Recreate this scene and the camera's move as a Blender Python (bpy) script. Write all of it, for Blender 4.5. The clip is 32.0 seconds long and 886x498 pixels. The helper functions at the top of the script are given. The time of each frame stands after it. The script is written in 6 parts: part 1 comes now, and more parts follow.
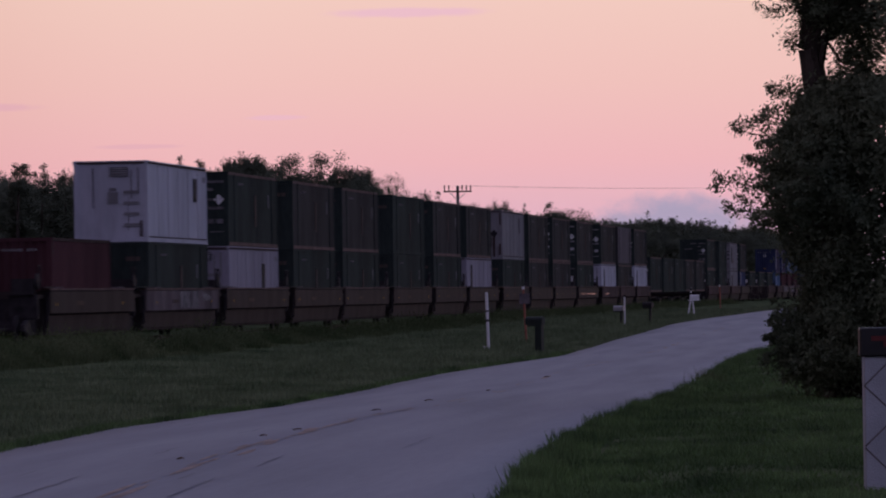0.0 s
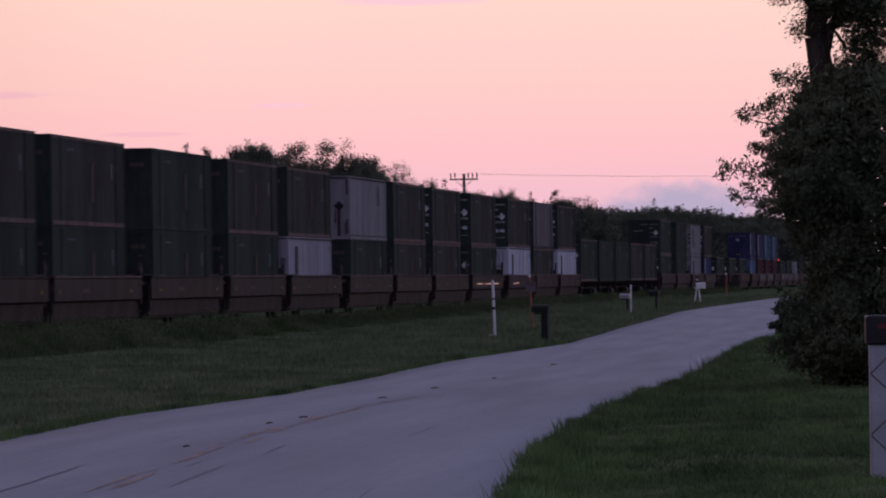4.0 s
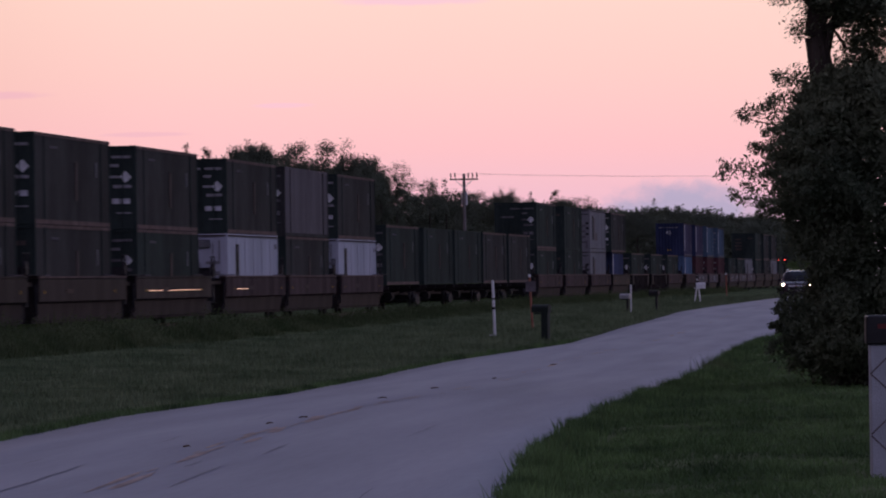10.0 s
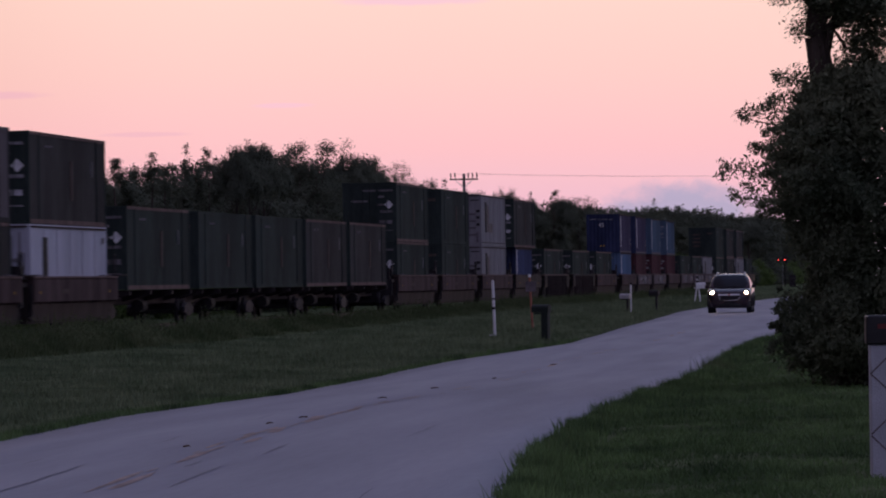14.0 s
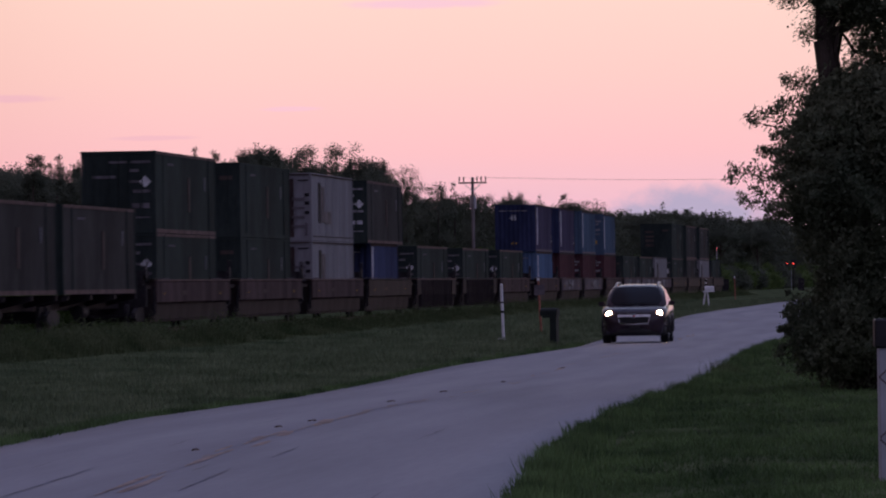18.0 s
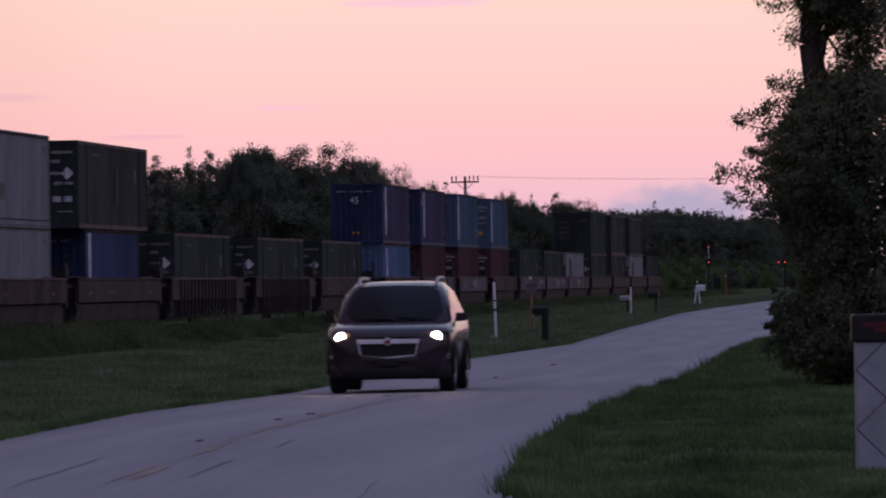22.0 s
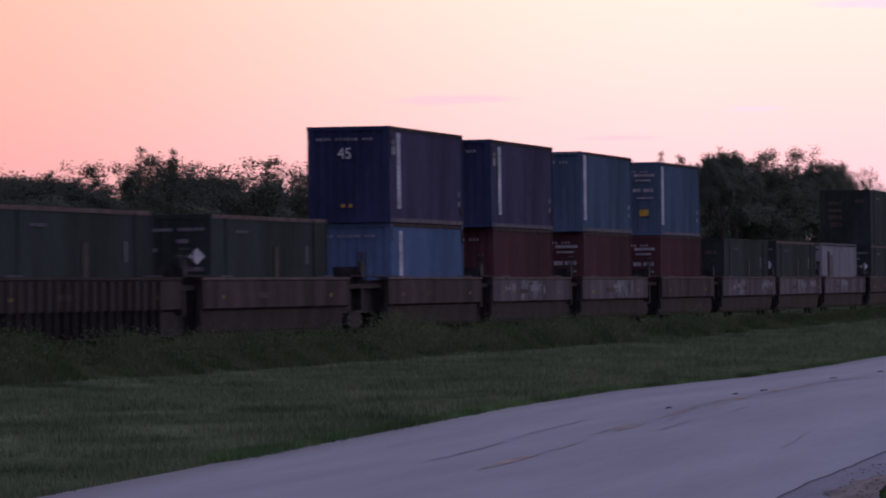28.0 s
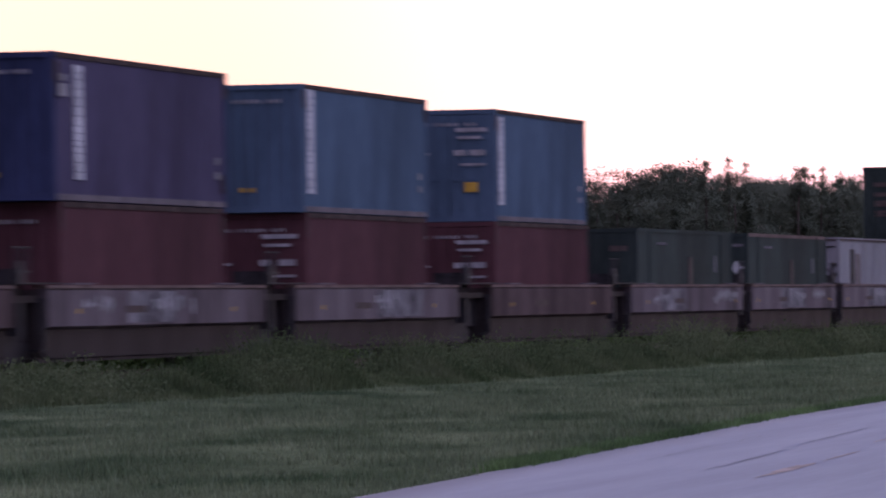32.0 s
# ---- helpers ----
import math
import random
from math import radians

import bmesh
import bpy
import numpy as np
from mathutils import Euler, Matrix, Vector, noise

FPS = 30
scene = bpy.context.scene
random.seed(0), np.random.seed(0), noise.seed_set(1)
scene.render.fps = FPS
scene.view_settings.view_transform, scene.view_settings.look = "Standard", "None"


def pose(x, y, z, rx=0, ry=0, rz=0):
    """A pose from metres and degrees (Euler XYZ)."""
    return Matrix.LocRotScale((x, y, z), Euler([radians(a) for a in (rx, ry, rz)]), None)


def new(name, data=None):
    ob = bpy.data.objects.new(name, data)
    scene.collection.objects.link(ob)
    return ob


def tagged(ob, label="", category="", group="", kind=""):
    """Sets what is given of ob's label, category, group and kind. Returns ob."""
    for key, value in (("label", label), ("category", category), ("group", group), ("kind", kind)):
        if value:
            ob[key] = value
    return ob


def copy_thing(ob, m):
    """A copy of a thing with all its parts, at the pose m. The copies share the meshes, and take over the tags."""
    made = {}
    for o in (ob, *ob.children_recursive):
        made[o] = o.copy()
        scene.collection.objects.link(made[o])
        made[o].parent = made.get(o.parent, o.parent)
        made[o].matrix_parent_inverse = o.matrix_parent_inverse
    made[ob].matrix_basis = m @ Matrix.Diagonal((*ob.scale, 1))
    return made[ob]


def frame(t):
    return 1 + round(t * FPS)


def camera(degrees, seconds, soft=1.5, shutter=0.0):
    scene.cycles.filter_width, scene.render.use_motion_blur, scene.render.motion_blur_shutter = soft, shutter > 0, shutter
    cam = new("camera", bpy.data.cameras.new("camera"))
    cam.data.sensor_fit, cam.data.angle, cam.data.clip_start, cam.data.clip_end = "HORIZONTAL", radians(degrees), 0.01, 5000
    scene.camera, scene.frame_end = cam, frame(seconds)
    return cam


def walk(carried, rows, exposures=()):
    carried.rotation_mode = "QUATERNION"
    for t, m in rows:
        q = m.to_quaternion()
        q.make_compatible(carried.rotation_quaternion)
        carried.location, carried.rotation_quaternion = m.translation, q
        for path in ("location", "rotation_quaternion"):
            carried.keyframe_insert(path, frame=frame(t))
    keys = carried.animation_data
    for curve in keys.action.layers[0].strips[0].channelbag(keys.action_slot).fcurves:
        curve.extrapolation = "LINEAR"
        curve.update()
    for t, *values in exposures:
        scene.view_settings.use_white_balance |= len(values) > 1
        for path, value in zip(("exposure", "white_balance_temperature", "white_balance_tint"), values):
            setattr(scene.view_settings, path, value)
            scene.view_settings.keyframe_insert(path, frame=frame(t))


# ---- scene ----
cam = camera(7.678, 32.0, soft=2.0, shutter=0.9)
PATH = [
    (0, pose(0.00, 0.00, 1.850, 90.3911, 0.894, -0.0546)),
    (0.5, pose(0.00, 0.00, 1.850, 90.4211, 0.894, -0.0472)),
    (1, pose(0.00, 0.00, 1.850, 90.2865, 0.894, 0.0000)),
    (17, pose(0.00, 0.00, 1.850, 90.2865, 0.894, 0.0000)),
    (17.5, pose(0.00, 0.00, 1.850, 90.2568, 0.894, 0.0152)),
    (18, pose(0.00, 0.00, 1.850, 90.3181, 0.894, 0.0746)),
    (18.5, pose(0.00, 0.00, 1.850, 90.3480, 0.894, 0.0741)),
    (19, pose(0.00, 0.00, 1.850, 90.3626, 0.894, 0.0361)),
    (19.5, pose(0.00, 0.00, 1.850, 90.3398, 0.894, 0.0217)),
    (20, pose(0.00, 0.00, 1.850, 90.3246, 0.894, 0.0220)),
    (20.5, pose(0.00, 0.00, 1.850, 90.3395, 0.894, 0.0065)),
    (21, pose(0.00, 0.00, 1.850, 90.3170, 0.894, 0.0069)),
    (21.5, pose(0.00, 0.00, 1.850, 90.3017, 0.894, -0.0002)),
    (22, pose(-0.03, -2.51, 1.832, 90.3080, 0.894, 0.0069)),
    (22.5, pose(-0.13, -10.55, 1.774, 90.2946, 0.894, -0.0090)),
    (23, pose(-0.22, -18.00, 1.720, 90.2691, 0.894, -0.0039)),
    (23.5, pose(-0.22, -18.00, 1.720, 90.2663, 0.894, -0.0060)),
    (24, pose(-0.22, -18.00, 1.720, 90.2819, 0.894, 0.0087)),
    (24.5, pose(-0.22, -18.00, 1.720, 90.2762, 0.894, 0.0920)),
    (25, pose(-0.22, -18.00, 1.720, 90.2241, 0.894, 0.2110)),
    (25.5, pose(-0.22, -18.00, 1.720, 90.2099, 0.894, 0.6946)),
    (26, pose(-0.22, -18.00, 1.720, 90.2206, 0.894, 1.4507)),
    (26.5, pose(-0.20, -17.90, 1.721, 90.2561, 0.894, 2.4400)),
    (28.5, pose(0.66, -16.50, 1.740, 90.4032, 0.894, 4.3165)),
    (29, pose(0.66, -16.50, 1.740, 90.4184, 0.894, 4.5138)),
    (29.5, pose(0.66, -16.50, 1.740, 90.4505, 0.894, 4.9484)),
    (30, pose(0.66, -16.50, 1.740, 90.4574, 0.894, 5.5800)),
    (30.5, pose(0.66, -16.50, 1.740, 90.4663, 0.894, 6.0495)),
    (31, pose(0.66, -16.50, 1.740, 90.4676, 0.894, 6.4617)),
    (31.5, pose(0.66, -16.50, 1.740, 90.4897, 0.894, 6.7489)),
    (32, pose(0.66, -16.50, 1.740, 90.4821, 0.894, 6.6438)),
]
walk(cam, PATH, exposures=[(0, -0.2, 6500, 12), (0.6, -0.06, 6500, 11), (1, 0.03, 6500, 11), (23, 0.03, 6500, 10), (24, 0.0, 6500, 10), (25, 0.05, 6500, 10), (26, 0.22, 6500, 10), (28.5, 0.45, 6500, 10), (29, 0.5, 6500, 10), (30, 0.76, 6500, 10), (31, 1.19, 6500, 10), (32, 1.36, 6500, 10)])

SKY_GLOW = ((0.0, (0.60, 0.45, 0.62)), (0.05, (0.86, 0.51, 0.62)), (0.10, (0.98, 0.545, 0.57)), (0.16, (1.0, 0.62, 0.575)), (0.24, (1.02, 0.70, 0.605)), (0.42, (1.02, 0.77, 0.66)), (1.0, (0.66, 0.66, 0.80)))
FAR_FROM_SUN = (0.75, 0.60, 0.55)
SKY_BACK = ((0.0, (0.19, 0.17, 0.265)), (0.4, (0.27, 0.25, 0.405)), (1.0, (0.285, 0.28, 0.49)))
ZENITH = (0.158, 0.212, 0.45)
LAVENDER, ROSE, DIM_ROSE, PALE = (0.46, 0.40, 0.56), (0.93, 0.56, 0.72), (0.84, 0.46, 0.56), (0.53, 0.45, 0.55)
CLOUDS = ((0.0365, 0.0085, 0.0165, 0.0074, LAVENDER, 0.95, 0.8), (0.020, 0.0062, 0.020, 0.0032, LAVENDER, 0.7, 0.9), (-0.1425, 0.0165, 0.0036, 0.0050, PALE, 0.75, 1.5), (-0.1450, 0.0140, 0.0060, 0.0036, PALE, 0.7, 1.5), (-0.150, 0.0125, 0.016, 0.0026, PALE, 0.7, 1.0),
          (-0.0695, 0.0292, 0.0125, 0.0009, DIM_ROSE, 0.6, 0.7), (-0.0239, 0.0271, 0.0060, 0.0005, ROSE, 0.5, 0.7), (-0.0036, 0.0427, 0.0140, 0.0010, ROSE, 0.65, 0.7), (-0.0450, 0.0230, 0.0080, 0.0005, DIM_ROSE, 0.5, 0.7),
          (-0.1700, 0.0349, 0.0060, 0.0008, DIM_ROSE, 0.6, 0.7))
# seconds, and the place of the car on the lane
CAR_WAY = ((0, 46.2, 642.0), (8, 25.3, 444.5), (8.5, 24.1, 431.5), (9, 23.1, 419.5), (10, 21.2, 394.5), (11, 18.95, 370.5), (12, 16.8, 345.5), (13, 14.8, 321.5), (14, 12.93, 296.5), (14.5, 11.98, 284.5), (16.5, 8.26, 235.5), (17, 7.37, 223.5), (18, 5.59, 198.5), (19, 3.68, 172.5), (20, 2.1, 150.5), (21, 0.57, 128.0), (22, -0.75, 103.0), (22.5, -1.53, 90.9), (23, -2.30, 76.7), (23.5, -3.00, 64.4), (24, -3.71, 52.1), (24.5, -4.37, 39.2), (25, -5.95, 28.0), (26, -8.1, 4.0), (32, -20.0, -140.0))

# ---- sky light ----
world = bpy.data.worlds.new("dusk_sky")
scene.world = world
world.use_nodes = True
wn, wl = world.node_tree.nodes, world.node_tree.links
wn.clear()


def wnode(kind, **values):
    n = wn.new(kind)
    for k, v in values.items():
        n.inputs[k].default_value = v
    return n


def wramp(stops, source):
    r = wn.new("ShaderNodeValToRGB")
    while len(r.color_ramp.elements) < len(stops):
        r.color_ramp.elements.new(0.5)
    for e, (p, c) in zip(r.color_ramp.elements, stops):
        e.position, e.color = p, (*c, 1)
    wl.new(source, r.inputs[0])
    return r


w_out = wn.new("ShaderNodeOutputWorld")
w_bg = wn.new("ShaderNodeBackground")
w_bg.inputs["Strength"].default_value = 1.0
w_co = wn.new("ShaderNodeTexCoord")
w_xyz = wn.new("ShaderNodeSeparateXYZ")
wl.new(w_co.outputs["Generated"], w_xyz.inputs[0])
# elevation near the horizon, stretched: 0 at the horizon, 1 at about 12 degrees
w_low = wn.new("ShaderNodeMapRange")
w_low.inputs["From Min"].default_value, w_low.inputs["From Max"].default_value = 0.0, 0.2
wl.new(w_xyz.outputs["Z"], w_low.inputs["Value"])
glow = wramp(SKY_GLOW, w_low.outputs[0])
w_high = wn.new("ShaderNodeMapRange")
w_high.inputs["From Min"].default_value, w_high.inputs["From Max"].default_value = 0.08, 0.75
wl.new(w_xyz.outputs["Z"], w_high.inputs["Value"])
zen = wn.new("ShaderNodeMix")
zen.data_type = "RGBA"
wl.new(w_high.outputs[0], zen.inputs["Factor"])
wl.new(glow.outputs[0], zen.inputs["A"])
zen.inputs["B"].default_value = (*ZENITH, 1)
# the side away from the sunset
w_back = wn.new("ShaderNodeMapRange")
w_back.inputs["From Min"].default_value, w_back.inputs["From Max"].default_value = 0.94, -0.15
w_back.interpolation_type = "SMOOTHSTEP"
wl.new(w_xyz.outputs["Y"], w_back.inputs["Value"])
back = wramp(SKY_BACK, w_low.outputs[0])
sky = wn.new("ShaderNodeMix")
sky.data_type = "RGBA"
wl.new(w_back.outputs[0], sky.inputs["Factor"])
wl.new(zen.outputs["Result"], sky.inputs["A"])
wl.new(back.outputs[0], sky.inputs["B"])
# soft clouds low in the sunset: where (x, z), how wide and tall, colour, how dense, how ragged
w_noise = wn.new("ShaderNodeTexNoise")
w_noise.inputs["Scale"].default_value, w_noise.inputs["Detail"].default_value, w_noise.inputs["Roughness"].default_value = 170.0, 5.0, 0.6
w_flat = wn.new("ShaderNodeVectorMath")
w_flat.operation = "MULTIPLY"
w_flat.inputs[1].default_value = (1.0, 0.2, 1.6)
wl.new(w_co.outputs["Generated"], w_flat.inputs[0])
wl.new(w_flat.outputs[0], w_noise.inputs["Vector"])
# the sky dims away from the sunset
w_dim = wn.new("ShaderNodeMapRange")
w_dim.interpolation_type = "SMOOTHSTEP"
w_dim.inputs["From Min"].default_value, w_dim.inputs["From Max"].default_value = -0.03, -0.16
wl.new(w_xyz.outputs["X"], w_dim.inputs["Value"])
w_tone = wn.new("ShaderNodeMix")
w_tone.data_type, w_tone.blend_type = "RGBA", "MULTIPLY"
w_tone.inputs["B"].default_value = (*FAR_FROM_SUN, 1)
wl.new(w_dim.outputs[0], w_tone.inputs["Factor"])
wl.new(sky.outputs["Result"], w_tone.inputs["A"])
last_sky = w_tone.outputs["Result"]
for cx, cz, rx, rz, tone, dense, ragged in CLOUDS:
    a, b, c = wn.new("ShaderNodeVectorMath"), wn.new("ShaderNodeVectorMath"), wn.new("ShaderNodeVectorMath")
    a.operation, b.operation, c.operation = "SUBTRACT", "MULTIPLY", "LENGTH"
    a.inputs[1].default_value = (cx, 0, cz)
    b.inputs[1].default_value = (1 / rx, 0, 1 / rz)
    wl.new(w_co.outputs["Generated"], a.inputs[0])
    wl.new(a.outputs[0], b.inputs[0])
    wl.new(b.outputs[0], c.inputs[0])
    d = wn.new("ShaderNodeMath")
    d.operation = "MULTIPLY_ADD"
    d.inputs[1].default_value = ragged
    wl.new(w_noise.outputs["Fac"], d.inputs[0])
    wl.new(c.outputs["Value"], d.inputs[2])
    e = wn.new("ShaderNodeMapRange")
    e.interpolation_type = "SMOOTHSTEP"
    e.inputs["From Min"].default_value, e.inputs["From Max"].default_value = 1.0 + ragged * 0.5, 0.45 + ragged * 0.5
    e.inputs["To Max"].default_value = dense
    wl.new(d.outputs[0], e.inputs["Value"])
    g = wn.new("ShaderNodeMix")
    g.data_type = "RGBA"
    g.inputs["B"].default_value = (*tone, 1)
    wl.new(e.outputs[0], g.inputs["Factor"])
    wl.new(last_sky, g.inputs["A"])
    last_sky = g.outputs["Result"]
wl.new(last_sky, w_bg.inputs["Color"])
wl.new(w_bg.outputs[0], w_out.inputs[0])

# ---- materials ----


def mat(name, base, rough=0.7, metal=0.0, spread=0.25, fine=40.0, coarse=1.5, bump=0.15, tint=None, stretch=(1, 1, 1),
        per_piece=0.0, coat=0.0, translucent=0.0, gloss=0.3, turn=0.0):
    """A surface with a colour that varies at two scales, and a fine relief."""
    m = bpy.data.materials.new(name)
    m.use_nodes = True
    nt = m.node_tree
    n, l = nt.nodes, nt.links
    b = n["Principled BSDF"]
    b.inputs["Roughness"].default_value, b.inputs["Metallic"].default_value = rough, metal
    b.inputs["Coat Weight"].default_value = coat
    b.inputs["Specular IOR Level"].default_value = gloss
    co = n.new("ShaderNodeTexCoord")
    mp = n.new("ShaderNodeMapping")
    mp.inputs["Scale"].default_value = stretch
    if turn:
        mp.vector_type = "TEXTURE"
        mp.inputs["Scale"].default_value = tuple(1 / c for c in stretch)
        mp.inputs["Rotation"].default_value = (0, 0, radians(turn))
    l.new(co.outputs["Object"], mp.inputs[0])
    big, small = n.new("ShaderNodeTexNoise"), n.new("ShaderNodeTexNoise")
    big.inputs["Scale"].default_value, small.inputs["Scale"].default_value = coarse, fine
    big.inputs["Detail"].default_value, small.inputs["Detail"].default_value = 5, 3
    l.new(mp.outputs[0], big.inputs["Vector"])
    l.new(mp.outputs[0], small.inputs["Vector"])
    ramp = n.new("ShaderNodeValToRGB")
    lo = tuple(c * (1 - spread) for c in base)
    hi = tint or tuple(min(1, c * (1 + spread)) for c in base)
    ramp.color_ramp.elements[0].position, ramp.color_ramp.elements[0].color = 0.33, (*lo, 1)
    ramp.color_ramp.elements[1].position, ramp.color_ramp.elements[1].color = 0.68, (*hi, 1)
    l.new(big.outputs["Fac"], ramp.inputs[0])
    mul = n.new("ShaderNodeMix")
    mul.data_type, mul.blend_type = "RGBA", "MULTIPLY"
    mul.inputs["Factor"].default_value = 1.0
    sm = n.new("ShaderNodeMapRange")
    sm.inputs["From Min"].default_value, sm.inputs["From Max"].default_value = 0.25, 0.75
    sm.inputs["To Min"].default_value, sm.inputs["To Max"].default_value = 1 - spread * 0.7, 1 + spread * 0.4
    l.new(small.outputs["Fac"], sm.inputs["Value"])
    l.new(ramp.outputs[0], mul.inputs["A"])
    l.new(sm.outputs[0], mul.inputs["B"])
    last = mul.outputs["Result"]
    if per_piece:
        geo = n.new("ShaderNodeNewGeometry")
        pr = n.new("ShaderNodeMapRange")
        pr.inputs["To Min"].default_value, pr.inputs["To Max"].default_value = 1 - per_piece, 1 + per_piece
        l.new(geo.outputs["Random Per Island"], pr.inputs["Value"])
        m2 = n.new("ShaderNodeMix")
        m2.data_type, m2.blend_type = "RGBA", "MULTIPLY"
        m2.inputs["Factor"].default_value = 1.0
        l.new(last, m2.inputs["A"])
        l.new(pr.outputs[0], m2.inputs["B"])
        last = m2.outputs["Result"]
    l.new(last, b.inputs["Base Color"])
    if bump:
        bp = n.new("ShaderNodeBump")
        bp.inputs["Strength"].default_value, bp.inputs["Distance"].default_value = bump, 0.02
        l.new(small.outputs["Fac"], bp.inputs["Height"])
        l.new(bp.outputs[0], b.inputs["Normal"])
    if translucent:
        tr = n.new("ShaderNodeBsdfTranslucent")
        l.new(last, tr.inputs["Color"])
        mx = n.new("ShaderNodeMixShader")
        mx.inputs[0].default_value = translucent
        l.new(b.outputs[0], mx.inputs[1])
        l.new(tr.outputs[0], mx.inputs[2])
        l.new(mx.outputs[0], n["Material Output"].inputs[0])
    return m


def glowing(name, colour, strength):
    m = bpy.data.materials.new(name)
    m.use_nodes = True
    b = m.node_tree.nodes["Principled BSDF"]
    b.inputs["Base Color"].default_value = (*colour, 1)
    b.inputs["Emission Color"].default_value = (*colour, 1)
    b.inputs["Emission Strength"].default_value = strength
    return m


GRASS = mat("mown_grass", (0.072, 0.112, 0.054), 1.0, spread=0.45, fine=5, coarse=0.45, bump=0.3, tint=(0.145, 0.175, 0.092), gloss=0.0, stretch=(1, 0.5, 1))
BLADE = mat("dull_grass_blades", (0.098, 0.160, 0.070), 0.75, spread=0.4, fine=2.2, coarse=0.45, bump=0, stretch=(1, 0.5, 1), tint=(0.20, 0.24, 0.135), per_piece=0.35, translucent=0.25)
LUSH = mat("lush_grass_blades", (0.075, 0.152, 0.050), 0.8, spread=0.5, fine=2.5, coarse=0.7, bump=0, stretch=(1, 0.4, 1), tint=(0.145, 0.235, 0.085), per_piece=0.3, translucent=0.3)
WEED = mat("tall_weeds", (0.092, 0.138, 0.056), 0.85, spread=0.4, fine=3, coarse=0.4, bump=0, gloss=0.05, tint=(0.14, 0.165, 0.085), per_piece=0.15, translucent=0.25)
ASPHALT = mat("old_pale_asphalt", (0.225, 0.236, 0.278), 0.75, spread=0.09, fine=14, coarse=0.8, bump=0.02, tint=(0.275, 0.285, 0.325), gloss=0.25, stretch=(1.4, 0.07, 1), turn=-3.7)
RUSTSTAIN = mat("faded_centre_paint", (0.285, 0.225, 0.20), 0.9, spread=0.3, fine=10, coarse=1)
TAR = mat("tar_seam", (0.185, 0.19, 0.225), 0.8, spread=0.2, fine=12, coarse=1)
APRON = mat("dark_apron_asphalt", (0.155, 0.165, 0.205), 0.8, spread=0.2, fine=14, coarse=1.2, bump=0.02, gloss=0.2, stretch=(1.4, 0.07, 1), turn=-3.7)
SEAM = mat("crack_filled_with_dirt", (0.07, 0.07, 0.08), 0.9, spread=0.3, fine=20, coarse=2)
DIRT = mat("bare_dirt", (0.15, 0.128, 0.118), 0.95, spread=0.4, fine=18, coarse=4, bump=0.05, stretch=(1.4, 0.1, 1), turn=-3.7)
BALLAST = mat("ballast", (0.07, 0.065, 0.06), 0.95, spread=0.5, fine=12, coarse=1.2, bump=0.9, per_piece=0.4)
STEEL = mat("rail_steel", (0.10, 0.07, 0.055), 0.7, 0.3, spread=0.2, fine=20, coarse=2)
TIE = mat("creosoted_tie", (0.06, 0.045, 0.035), 0.9, spread=0.4, fine=20, coarse=2)
LEAF = mat("dark_leaves", (0.145, 0.185, 0.12), 0.7, spread=0.35, fine=2, coarse=0.4, bump=0, tint=(0.19, 0.215, 0.13), per_piece=0.25, translucent=0.2, gloss=0.0)
LEAF_FAR = mat("far_leaves", (0.112, 0.13, 0.094), 0.8, spread=0.25, fine=0.8, coarse=0.15, bump=0, tint=(0.145, 0.165, 0.114), per_piece=0.08, translucent=0.25, gloss=0.0)
LEAF_LIGHT = mat("light_leaves", (0.115, 0.18, 0.058), 0.65, spread=0.35, fine=2, coarse=0.4, bump=0, tint=(0.165, 0.23, 0.08), per_piece=0.15, translucent=0.3, gloss=0.0)
BARK = mat("bark", (0.075, 0.06, 0.048), 0.95, spread=0.4, fine=30, coarse=4, bump=0.8, stretch=(1, 1, 0.3))
WOOD = mat("weathered_wood", (0.16, 0.12, 0.09), 0.9, spread=0.35, fine=40, coarse=3, bump=0.4, stretch=(1, 1, 0.15))
PALEWOOD = mat("bleached_wood", (0.21, 0.185, 0.175), 0.9, spread=0.3, fine=40, coarse=3, bump=0.4, stretch=(1, 1, 0.15))
WHITE = mat("white_paint", (0.72, 0.72, 0.72), 0.6, spread=0.10, fine=30, coarse=3, bump=0.1)
BLACK = mat("black_paint", (0.02, 0.02, 0.022), 0.5, spread=0.3, fine=40, coarse=4, bump=0.1)
GREENBOX = mat("dark_green_paint", (0.014, 0.024, 0.02), 0.6, spread=0.3, fine=40, coarse=4, bump=0.1)
GREYMETAL = mat("galvanised", (0.42, 0.43, 0.45), 0.45, 0.6, spread=0.2, fine=30, coarse=4)
ORANGE = mat("faded_orange_stake_paint", (0.34, 0.125, 0.085), 0.8, spread=0.3, fine=30, coarse=4)
RUBBER = mat("rubber", (0.018, 0.018, 0.019), 0.85, spread=0.3, fine=60, coarse=5)
CHROME = mat("chrome", (0.75, 0.75, 0.76), 0.15, 1.0, spread=0.05, fine=20, coarse=3, bump=0)
C_GREEN = mat("container_green", (0.033, 0.044, 0.040), 0.9, spread=0.3, fine=6, coarse=0.5, bump=0.1, stretch=(1, 1, 0.4), gloss=0.04)
C_OLIVE = mat("container_olive", (0.048, 0.047, 0.046), 0.9, spread=0.3, fine=6, coarse=0.5, bump=0.1, stretch=(1, 1, 0.4), gloss=0.04)
C_GREY = mat("container_grey", (0.215, 0.21, 0.22), 0.9, spread=0.18, fine=6, coarse=0.6, bump=0.1, stretch=(1, 1, 0.3), gloss=0.04)
